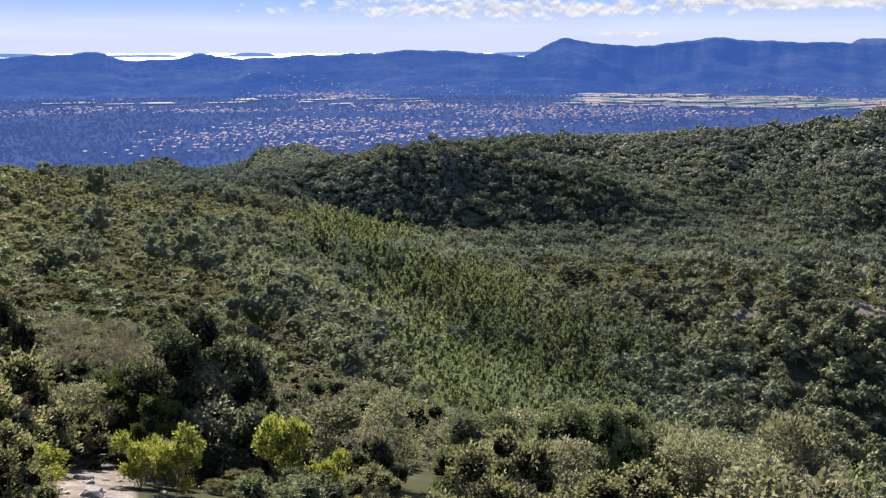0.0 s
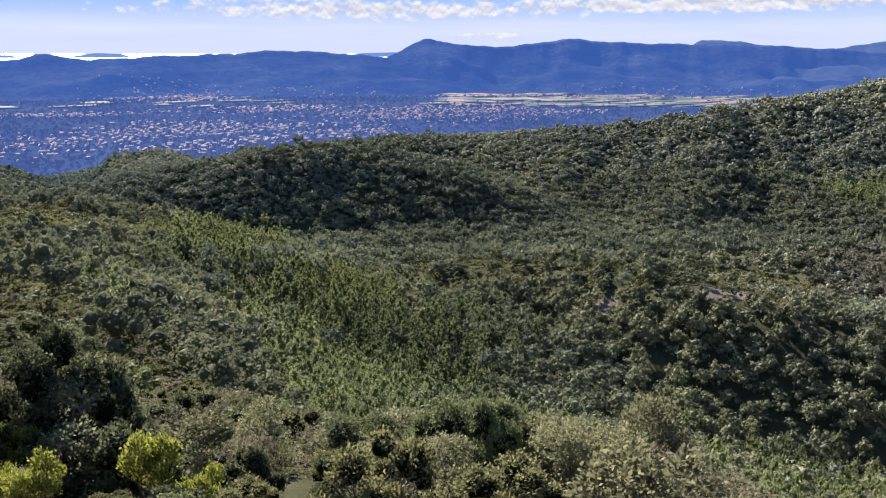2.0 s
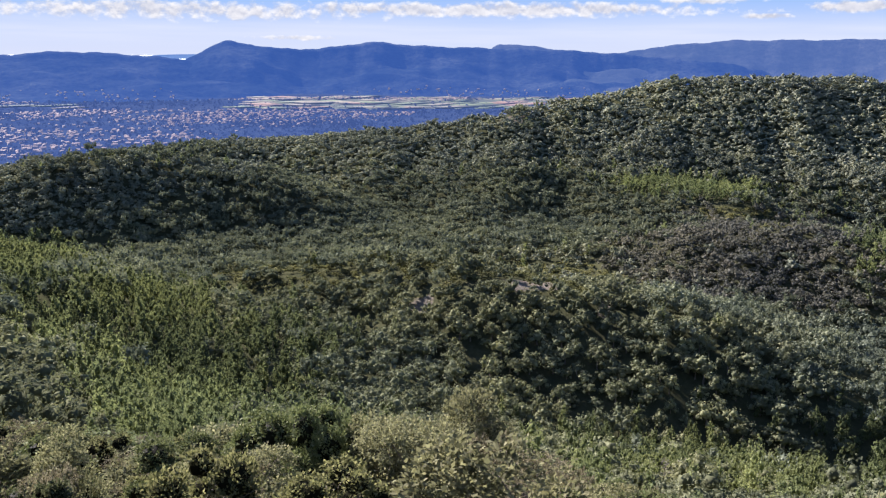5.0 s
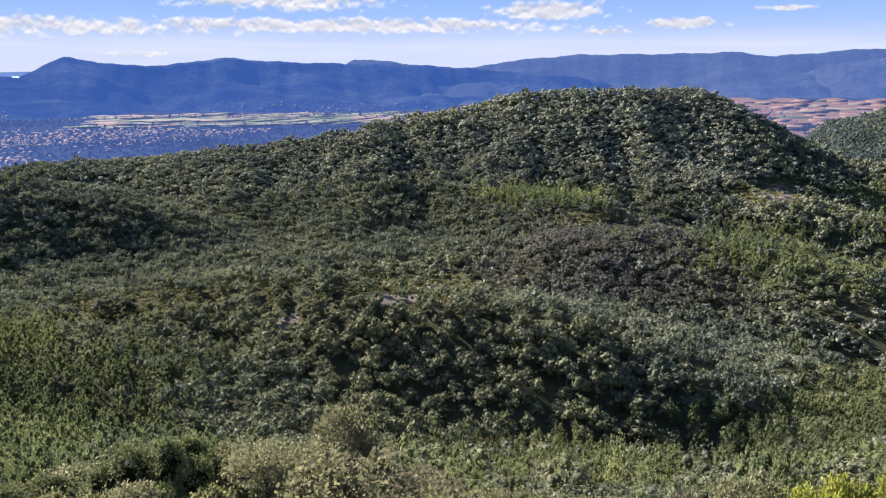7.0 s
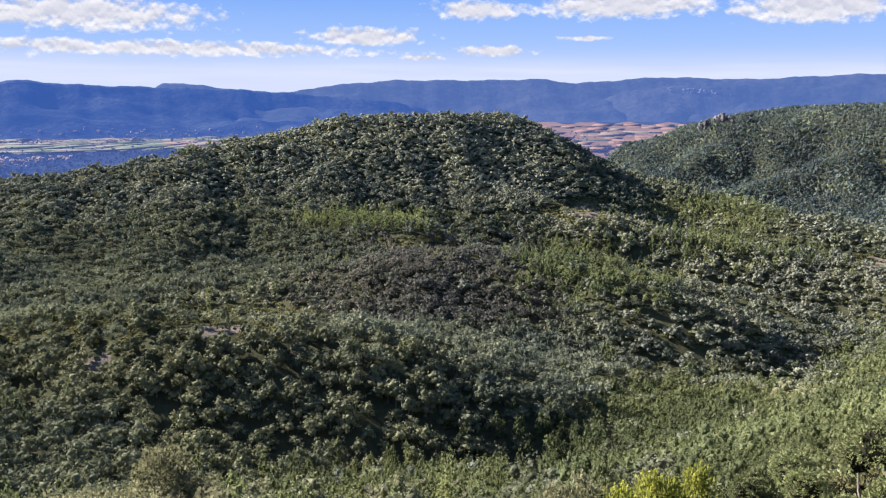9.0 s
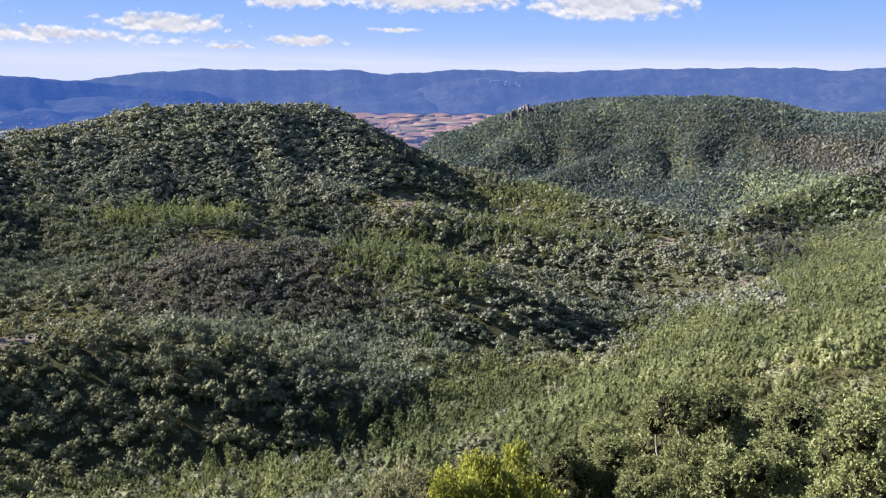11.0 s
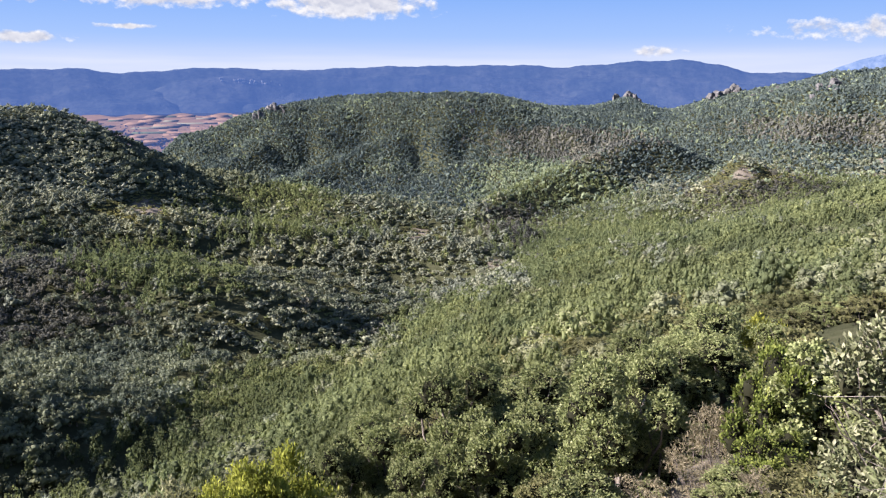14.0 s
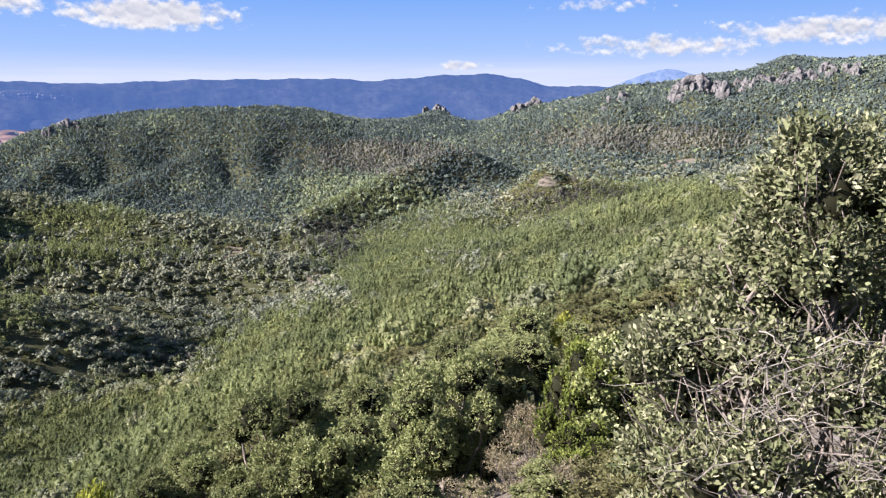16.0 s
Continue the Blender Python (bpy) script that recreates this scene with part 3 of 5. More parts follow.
def build_plain():
    bearings = np.arange(0, 360, 1.0)
    rings = np.concatenate([np.arange(950, 4900, 55.0), [4960]])
    B, R = np.meshgrid(bearings, rings, indexing="ij")
    x, y = polar(B, R)
    z = plain_height(x, y) - 12 * (R > 4500)
    nb, nr = B.shape
    idx = np.arange(nb * nr).reshape(nb, nr)
    a, b = idx, np.roll(idx, -1, axis=0)
    f = np.stack([a[:, :-1], a[:, 1:], b[:, 1:], b[:, :-1]], -1).reshape(-1, 4)
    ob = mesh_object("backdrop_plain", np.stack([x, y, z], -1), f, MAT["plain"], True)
    tagged(ob, "broad wooded plain in blue distance", "plain", kind="structure")


def mountain(name, crest, dist, base, mat, label, rough=1.0, seed=1):
    """A range whose crest stands at (bearing, degrees over the horizon) at that distance, with gullied flanks."""
    cb, ce = np.array(crest, float).T
    bs = np.arange(cb[0], cb[-1], 0.16)
    n = 34
    top = dist * np.tan(np.radians(np.interp(bs, cb, ce)))
    rng = np.random.default_rng(seed)
    top = np.convolve(np.pad(top, 2, mode="edge"), np.ones(5) / 5, "valid")
    for k, amp in ((0.9, 4.0), (2.3, 2.0), (5.1, 1.0)):
        top = top + amp * min(rough, 0.7) * np.sin(bs * k * 2.1 + rng.uniform(0, 6))
    s = np.linspace(0, 1, n)
    verts = []
    ph = rng.uniform(0, 6, 6)
    for i, b in enumerate(bs):
        r = base + (dist - base) * s
        z = PLAIN - 12 + (top[i] - PLAIN + 12) * (0.30 * s + 0.70 * s ** 1.8)
        x, y = polar(b, r)
        bumps = 0
        for q in range(6):
            k = 0.0042 * 1.55 ** q
            c, sn = math.cos(ph[q]), math.sin(ph[q])
            bumps = bumps + np.sin((x * c + y * sn) * k + ph[q - 1]) * np.cos((y * c - x * sn) * k * 0.8 + ph[q - 2]) * 20 * rough / 1.45 ** q
        bumps = bumps * np.sin(np.pi * s) ** 0.7
        verts.append(np.stack([x, y, z + bumps], -1))
    verts = np.array(verts)
    foot = verts[:, -1].copy()
    foot[:, :2] *= (dist + 90) / dist
    foot[:, 2] -= 60
    verts = np.concatenate([verts, foot[:, None]], 1)
    nb, nr = verts.shape[:2]
    idx = np.arange(nb * nr).reshape(nb, nr)
    f = np.stack([idx[:-1, :-1], idx[:-1, 1:], idx[1:, 1:], idx[1:, :-1]], -1).reshape(-1, 4)
    ob = mesh_object(name, verts, f, mat, True)
    tagged(ob, label, "mountain", kind="structure")
    return verts[:, :-1]


COAST_RANGE = ((-42, -0.9), (-34, -0.2), (-28, -0.29), (-25.5, -0.16), (-22.6, 0.03), (-20.6, -0.54), (-18, -0.4), (-16.4, -0.05), (-13.5, -0.46), (-9.7, -0.22), (-5.5, -0.12),
               (-1.7, 0.14), (1.8, -0.02), (5.7, -0.35), (9, -1.0), (12, -2.0), (15, -3.2))
PEAK_RANGE = ((0.5, -3), (3, -1.6), (5.5, -0.4), (7, 0.4), (8.2, 0.9), (9.5, 0.70), (11.4, 0.40), (14.3, 0.37), (16.5, 0.7), (18.2, 0.87), (21, 0.62), (25.2, 0.49), (28, 0.45), (30.5, 0.4),
              (35, 0.1), (40, -0.3), (46, -0.9), (52, -1.8), (56, -3))
BACK_RANGE = ((25.8, 0.1), (26.3, 0.70), (27.2, 0.80), (28.3, 0.65), (29.5, 0.57), (31, 0.3), (34.9, 0.17), (37.2, 0.62), (41.8, 1.02), (48.5, 1.04), (52, 1.13), (54.4, 0.83), (60, 1.25),
              (65.5, 1.08), (71.7, 1.36), (75.5, 1.40), (81.1, 1.47), (84, 1.28), (88.9, 1.68), (92.1, 1.75), (94.5, 1.39), (95.7, 0.92), (100.3, 0.85), (104, 0.7), (112, 0.3))
PLATEAU = ((45, -3), (50, -1.4), (55, -0.5), (58.5, 0.4), (62, 0.75), (68, 0.55), (75, 0.8), (82, 0.5), (90, 0.7), (97, 0.1), (104, -1), (108, -3))
build_plain()
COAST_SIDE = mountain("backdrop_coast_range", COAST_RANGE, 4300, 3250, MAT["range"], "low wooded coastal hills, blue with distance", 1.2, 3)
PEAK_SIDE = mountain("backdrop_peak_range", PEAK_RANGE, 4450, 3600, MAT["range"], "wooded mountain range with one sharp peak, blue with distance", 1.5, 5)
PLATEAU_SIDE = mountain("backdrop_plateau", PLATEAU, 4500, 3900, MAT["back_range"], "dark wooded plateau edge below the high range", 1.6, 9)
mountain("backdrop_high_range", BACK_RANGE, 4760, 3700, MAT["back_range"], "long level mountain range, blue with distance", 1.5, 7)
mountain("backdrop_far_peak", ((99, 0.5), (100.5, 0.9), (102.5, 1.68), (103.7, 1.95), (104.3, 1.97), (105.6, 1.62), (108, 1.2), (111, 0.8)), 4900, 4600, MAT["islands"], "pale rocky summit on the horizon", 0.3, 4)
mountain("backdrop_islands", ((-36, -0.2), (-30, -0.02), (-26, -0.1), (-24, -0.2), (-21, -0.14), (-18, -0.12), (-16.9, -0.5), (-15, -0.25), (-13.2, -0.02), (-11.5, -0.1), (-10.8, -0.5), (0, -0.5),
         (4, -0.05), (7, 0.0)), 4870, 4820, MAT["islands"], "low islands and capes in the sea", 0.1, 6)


def build_sea():
    bs = np.arange(-45, 12, 1.0)
    v, f = [], []
    for r, e in ((4780, -0.50), (4960, -0.10)):
        x, y = polar(bs, r)
        v.append(np.stack([x, y, np.full(len(bs), r * math.tan(radians(e)))], -1))
    n = len(bs)
    for i in range(n - 1):
        f.append((i, i + 1, n + i + 1, n + i))
    # sun glitter painted as a pale colour with even white emission
    m, N, L = material("painted_sea_glitter")
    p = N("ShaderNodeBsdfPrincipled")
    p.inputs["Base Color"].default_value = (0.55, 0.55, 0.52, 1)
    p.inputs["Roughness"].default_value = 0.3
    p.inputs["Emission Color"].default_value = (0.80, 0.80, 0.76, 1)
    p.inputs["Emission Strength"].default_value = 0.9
    o = N("ShaderNodeOutputMaterial")
    L(p.outputs[0], o.inputs[0])
    tagged(mesh_object("water", np.concatenate(v), f, m), "bright sea, its sun glitter painted on", "sea", kind="structure")


build_sea()


# ---- woods ----
OCTA = (np.array([(1, 0, 0), (0, 1, 0), (-1, 0, 0), (0, -1, 0), (0, 0, 1), (0, 0, -1)], float),
        np.array([(0, 1, 4), (1, 2, 4), (2, 3, 4), (3, 0, 4), (1, 0, 5), (2, 1, 5), (3, 2, 5), (0, 3, 5)]))
GOLD = (1 + 5 ** 0.5) / 2
ICO = (np.array([(-1, GOLD, 0), (1, GOLD, 0), (-1, -GOLD, 0), (1, -GOLD, 0), (0, -1, GOLD), (0, 1, GOLD), (0, -1, -GOLD), (0, 1, -GOLD), (GOLD, 0, -1), (GOLD, 0, 1), (-GOLD, 0, -1), (-GOLD, 0, 1)]) / 1.902,
       np.array([(0, 11, 5), (0, 5, 1), (0, 1, 7), (0, 7, 10), (0, 10, 11), (1, 5, 9), (5, 11, 4), (11, 10, 2), (10, 7, 6), (7, 1, 8), (3, 9, 4), (3, 4, 2), (3, 2, 6), (3, 6, 8), (3, 8, 9), (4, 9, 5),
                 (2, 4, 11), (6, 2, 10), (8, 6, 7), (9, 8, 1)]))


def knob(rng, level):
    """A knobbly lump: the octahedron or the icosahedron."""
    v, f = OCTA if level == 0 else ICO
    turn = np.linalg.qr(rng.normal(size=(3, 3)))[0]
    return (v @ turn) * rng.uniform(0.74, 1.12, (len(v), 1)), f


def leaf_cloud(rng, lobes, n, size, level=1, core=0.8, jitter=0.45, rise=0.0):
    """A crown of knobbly lumps (x, y, z, radius), with ragged sprays of foliage all over their skins; also the number of the lumps' corners."""
    lobes = np.asarray(lobes, float)
    V, F, k = [], [], 0
    for x, y, z, r in lobes:
        lv, lf = knob(rng, level)
        V.append(lv * r * core + (x, y, z))
        F.append(lf + k)
        k += len(lv)
    if n:
        w = lobes[:, 3] ** 2
        pick = rng.choice(len(lobes), n, p=w / w.sum())
        d = rng.normal(size=(n, 3))
        d /= np.linalg.norm(d, axis=1)[:, None]
        d[:, 2] = np.where(d[:, 2] < -0.3, -d[:, 2], d[:, 2])
        c = lobes[pick, :3] + d * (lobes[pick, 3] * rng.uniform(core * 0.85, 1.12, n))[:, None]
        nrm = d + rng.normal(size=(n, 3)) * jitter
        nrm /= np.linalg.norm(nrm, axis=1)[:, None]
        t = rng.normal(size=(n, 3)) + (0, 0, rise)
        t -= nrm * (t * nrm).sum(1)[:, None]
        t /= np.linalg.norm(t, axis=1)[:, None]
        b = np.cross(nrm, t)
        s = size * rng.uniform(0.6, 1.35, n)[:, None]
        V.append(np.stack([c + t * s * (1 + 0.4 * rise), c - t * s * 0.6 + b * s * 0.7, c - t * s * 0.5 - b * s * 0.7], 1).reshape(-1, 3))
        F.append(np.arange(3 * n).reshape(-1, 3) + k)
    return np.concatenate(V), np.concatenate(F), k


def round_lobes(rng, n=8):
    """A broad, knobbly crown one metre across and one high."""
    out = [(0, 0, 0.50, 0.33)]
    for i in range(n):
        a = 2.4 * i + rng.uniform(-0.4, 0.4)
        h = (i + 0.5) / n
        r = 0.36 * math.sqrt(max(0.06, 1 - (1.25 * h - 0.3) ** 2)) * rng.uniform(0.75, 1.1)
        out.append((r * math.cos(a), r * math.sin(a), 0.26 + 0.56 * h, rng.uniform(0.15, 0.23) * (8 / n) ** 0.4))
    return out


def pine_lobes(rng, n=7):
    """An upright, ragged crown: lobes shrinking to the top."""
    out = []
    for i in range(n):
        h = (i + 0.5) / n
        a = 2.4 * i + rng.uniform(-0.5, 0.5)
        r = 0.24 * (1.0 - 0.8 * h) * rng.uniform(0.6, 1.2)
        out.append((r * math.cos(a), r * math.sin(a), 0.16 + 0.78 * h, (0.27 - 0.17 * h) * rng.uniform(0.8, 1.15) * (8 / n) ** 0.3))
    return out


def umbrella_lobes(rng, n=8):
    """A loose, flat-topped crown of separate tufts over a clear stem."""
    out = []
    for i in range(n):
        a = 2.4 * i + rng.uniform(-0.4, 0.4)
        r = 0.40 * math.sqrt((i + 0.4) / n)
        out.append((r * math.cos(a), r * math.sin(a), 0.86 - 0.55 * r - rng.uniform(0, 0.24), rng.uniform(0.13, 0.21) * (8 / n) ** 0.4))
    return out


def far_lobes(rng, n=2):
    return [(0, 0, 0.45, 0.42), (rng.uniform(-0.25, 0.25), rng.uniform(-0.25, 0.25), 0.72, 0.27)]


SHAPES = {"round": round_lobes, "pine": pine_lobes, "umbrella": umbrella_lobes, "far": far_lobes}


def templates(seed, shape, n, size, count=6, lumps=8, **kw):
    rng = np.random.default_rng(seed)
    return [leaf_cloud(rng, SHAPES[shape](rng, lumps), n, size, **kw) for _ in range(count)]


def plant(name, spots, tmpl, mat, label, category, seed, inner=1.0):
    """One woodland mesh: spots are x, y, z, width, height, tint; inner below 1 darkens the lumps inside the crowns, as
    painted shade.
    """
    rng = np.random.default_rng(seed)
    V, F, T, k = [], [], [], 0
    which = rng.integers(0, len(tmpl), len(spots))
    for j, (tv, tf, lumps) in enumerate(tmpl):
        s = spots[which == j]
        if not len(s):
            continue
        a = rng.uniform(0, 6.283, len(s))
        ca, sa = np.cos(a)[:, None], np.sin(a)[:, None]
        x = (tv[:, 0] * ca - tv[:, 1] * sa) * s[:, 3:4] + s[:, 0:1]
        y = (tv[:, 0] * sa + tv[:, 1] * ca) * s[:, 3:4] + s[:, 1:2]
        z = tv[None, :, 2] * s[:, 4:5] + s[:, 2:3]
        V.append(np.stack([x, y, z], -1).reshape(-1, 3))
        F.append((tf[None] + (np.arange(len(s)) * len(tv))[:, None, None]).reshape(-1, 3) + k)
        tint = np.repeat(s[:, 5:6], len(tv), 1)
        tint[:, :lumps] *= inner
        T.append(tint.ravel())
        k += len(s) * len(tv)
    ob = mesh_object(name, np.concatenate(V), np.concatenate(F), mat, True)
    paint(ob, "tint", np.concatenate(T))
    return tagged(ob, label, category, kind="stuff")


def scatter(seed, d0, d1, spacing, b0=-33.0, b1=121.0):
    """Jittered places over the hillsides between two distances."""
    rng = np.random.default_rng(seed)
    g = np.arange(-d1, d1, spacing)
    x, y = np.meshgrid(g, g)
    x = (x + rng.uniform(-0.48, 0.48, x.shape) * spacing).ravel()
    y = (y + rng.uniform(-0.48, 0.48, y.shape) * spacing).ravel()
    d, b = np.hypot(x, y), np.degrees(np.arctan2(x, y))
    ok = (d > d0) & (d <= d1) & (b > b0) & (b < b1)
    return x[ok], y[ok], rng


def horizon_table():
    b = np.arange(-36, 124.1, 0.5)
    d = np.exp(np.linspace(math.log(8), math.log(1700), 260))
    B, D = np.meshgrid(b, d, indexing="ij")
    e = np.arctan2(terrain(*polar(B, D)) + 0.8, D)
    return b, d, np.maximum.accumulate(e, 1)


HB, HD, HE = horizon_table()


def thin_hidden(x, y, rng):
    """Woods in dead ground, behind the ridges, are thinner."""
    d, b = np.hypot(x, y), np.degrees(np.arctan2(x, y))
    i = np.clip(np.round((b + 36) / 0.5).astype(int), 0, len(HB) - 1)
    j = np.clip(np.searchsorted(HD, d * 0.96) - 1, 0, len(HD) - 1)
    e = np.arctan2(terrain(x, y) + 6.0, d)
    keep = (e > HE[i, j]) | (rng.uniform(0, 1, len(x)) < 0.04)
    return x[keep], y[keep]


def ripple(x, y, scale, ph):
    return 0.5 + 0.25 * (np.sin(x / scale + ph) * np.cos(y / scale * 1.3 - ph) + np.sin((x + y) / scale * 0.61 + 2 * ph) + 0.6 * np.sin((x - 1.4 * y) / scale * 1.9 + ph))


# stands of trees: bearing, degrees over the horizon, half width and half depth in degrees
OAKS = ((-8.2, -19.5, 2.8, 2.2), (-5.2, -22.0, 2.2, 1.8), (-14.3, -13.6, 3.6, 1.6), (-10.9, -16.6, 3.2, 1.6), (-9.3, -18.2, 2.0, 1.6), (-3.4, -9.2, 10.4, 2.0), (23.9, -5.7, 11.2, 1.4), (20.5, -18.4, 10.0, 2.8), (30.6, -20.7, 11.2, 4.4), (36.5, -23.5, 6.0, 2.4), (18.1, -17.8, 14.0, 2.4), (30.5, -21.7, 14.0, 4.8), (45.2, -22.6, 6.0, 4.0), (42.2, -4.2, 10.4, 3.2), (24.0, -18.3, 14.0, 3.2), (37.6, -22.4, 16.0, 4.0), (42.0, -3.5, 8.8, 2.8), (50.0, -6.3, 4.0, 1.6), (62.2, -16.7, 3.6, 2.4), (65.6, -11.5, 7.2, 1.2), (59.1, -8.8, 4.8, 1.0), (65.0, -16.5, 3.6, 2.0), (71.2, -14.0, 5.2, 1.6), (77.6, -11.5, 2.8, 1.4), (67.9, -11.7, 6.0, 1.4), (48.6, -3.6, 8.0, 2.4), (90.5, -5.2, 2.8, 1.6), (70.0, -19.6, 2.0, 1.0), (90.6, -11.4, 2.4, 0.8), (76.5, -13.3, 4.8, 1.6), (82.0, -14.7, 2.0, 0.6), (64.0, -16.7, 6.0, 2.4))
YOUNG_PINES = ((-6.2, -13.6, 5.2, 1.8), (2.5, -18.5, 7.8, 3.2), (5.5, -23.1, 7.0, 2.4), (38.0, -8.8, 3.6, 0.64), (40.1, -8.7, 4.4, 0.64), (54.7, -12.3, 4.0, 1.8), (54.8, -23.9, 10.0, 2.0), (8.3, -19.6, 10.0, 1.8), (4.2, -22.3, 5.0, 3.6), (39.5, -8.5, 4.0, 0.56), (58.1, -12.8, 3.6, 2.2), (65.5, -10.4, 5.2, 1.2), (68.1, -21.2, 11.2, 3.2), (41.8, -27.0, 12.0, 1.2), (57.7, -12.0, 4.4, 1.2), (63.8, -7.7, 4.0, 1.2), (80.1, -16.0, 8.0, 2.4), (87.5, -12.0, 10.0, 2.4), (67.9, -22.7, 8.0, 2.4), (83.5, -7.0, 4.8, 1.2), (80.4, -15.4, 8.0, 1.6), (91.5, -10.4, 10.0, 1.6), (103.2, -7.4, 8.0, 1.6), (67.2, -21.5, 8.0, 2.4), (82.2, -6.3, 3.2, 1.2), (61.6, -8.8, 4.8, 1.6), (61.2, -20.7, 2.4, 1.2))
OLD_PINES = ((4.8, -14.0, 7.6, 1.4), (14.7, -12.5, 5.6, 1.6), (22.0, -11.3, 6.4, 2.0), (8.7, -10.0, 4.8, 1.6), (20.2, -11.3, 6.8, 2.0), (11.3, -13.8, 6.4, 1.2), (14.5, -12.1, 12.0, 1.6), (3.5, -13.8, 6.0, 1.2), (51.9, -19.6, 5.2, 2.4), (19.2, -12.6, 6.4, 1.8), (30.1, -10.8, 6.8, 2.0), (54.3, -17.6, 4.8, 1.6), (55.5, -18.5, 4.8, 1.4), (47.8, -17.2, 8.0, 0.8), (59.9, -6.1, 3.2, 1.2), (55.3, -4.1, 2.4, 1.6), (62.5, -14.5, 6.0, 1.6), (66.0, -18.2, 5.0, 1.4), (69.0, -14.6, 5.0, 1.6))
LEAFLESS = ((43.8, -13.4, 7.2, 2.4), (44.4, -13.9, 8.4, 2.6), (44.8, -13.1, 7.6, 2.8), (65.5, -14.9, 1.6, 0.6), (81.0, -9.4, 2.0, 1.0), (70.0, -17.0, 1.4, 0.6), (85.1, -3.9, 4.8, 1.0), (81.4, -9.9, 1.2, 1.6), (83.1, -3.6, 4.0, 0.8), (97.4, -6.8, 4.8, 1.2), (103.0, -2.6, 6.0, 0.8))
SCRUB = ((24.4, -15.55, 8.8, 1.0), (12.2, -15.35, 6.0, 1.0), (26.4, -15.45, 10.0, 1.0), (27.9, -15.65, 10.0, 1.0), (44.0, -10.5, 2.4, 0.56), (55.6, -7.8, 2.4, 0.64), (44.4, -10.5, 2.8, 0.4), (55.0, -7.9, 2.8, 0.8), (43.2, -10.4, 3.2, 0.56), (54.7, -7.7, 2.4, 0.8), (74.7, -10.2, 2.0, 0.56), (95.4, -6.0, 4.8, 1.0), (89.4, -11.2, 2.4, 0.48), (96.8, -16.3, 8.0, 2.4), (83.2, -18.3, 4.8, 1.2))


def species(x, y, z, rng):
    """0 oak, 1 young pine, 2 old pine, 3 leafless oak, 4 scrub"""
    n = len(x)
    d = np.hypot(x, y)
    x = x + rng.normal(0, 1, n) * d * 0.013
    y = y + rng.normal(0, 1, n) * d * 0.013
    rip = ripple(x, y, np.clip(d * 0.05, 6, 60), 1.0)
    w = np.stack([0.36 + 0.5 * (1 - rip) + 2.6 * seen_in(x, y, z, OAKS), 0.16 + 0.25 * rip + 2.4 * seen_in(x, y, z, YOUNG_PINES), 0.30 + 0.4 * rip + 2.4 * seen_in(x, y, z, OLD_PINES), 0.05 + 2.3 * seen_in(x, y, z, LEAFLESS),
                  0.06 + 3.4 * seen_in(x, y, z, SCRUB)], 1)
    w = w ** 2.4
    w /= w.sum(1)[:, None]
    return (np.cumsum(w, 1) < rng.uniform(0, 1, (n, 1))).sum(1)


# name, crown, leaves, width, height, spread of the crowns over their spacing, label
KINDS = (("oak_woods", "round", "oak", 5.5, 5.0, "dense dark evergreen oak wood on the hillside"), ("young_pine_woods", "pine", "pine", 3.9, 6.4, "light green young pine wood on the slope"),
         ("old_pine_woods", "umbrella", "dark_pine", 6.0, 7.0, "grey-green mature pine wood on the hillside"), ("leafless_woods", "round", "grey", 4.6, 4.4, "grey-brown leafless oak wood"),
         ("scrubland", "round", "scrub", 3.0, 1.8, "yellow-green evergreen scrub on stony ground"),
         ("oak_scrub", "round", "kermes", 2.9, 1.9, "low olive-green oak scrub on the slope"), ("silvery_scrub", "round", "pale", 2.4, 1.6, "silvery low scrub on the slope"),
         ("dry_heath", "round", "heath", 2.4, 1.4, "brownish dry heath on the slope"))
# spacing of the trees of each kind, in metres
SPACING = (4.1, 2.95, 4.1, 2.8, 2.3, 2.3, 2.3, 2.3)
# rings of woods: from, to, share of the spacing, sprays a tree, size of a spray, growth, level of the lumps, lumps a crown
RINGS = ((22.5, 42, 0.72, 700, 0.024, 1.3, 0, 8), (42, 78, 0.86, 430, 0.031, 0.95, 0, 8), (78, 130, 0.92, 330, 0.035, 0.85, 0, 8), (130, 260, 0.95, 220, 0.044, 0.90, 0, 8), (260, 520, 0.98, 90, 0.066, 1.0, 0, 5), (520, 960, 1.08, 22, 0.125, 1.12, 0, 3))


# trees that stand out singly: bearings, farthest, how many, name, label, group
STANDS = {(3, 0): (10, 56, 215, 260, "evergreen_oak", "dark round evergreen oak in the hillside wood", "oaks of the low spur"),
          (2, 1): (-8, 22, 130, 180, "young_pine", "slender light green young pine on the slope", "pines of the vale"),
          (3, 1): (56, 95, 200, 120, "bushy_pine", "bushy light green pine on the sunny slope", "pines of the sunny slope")}


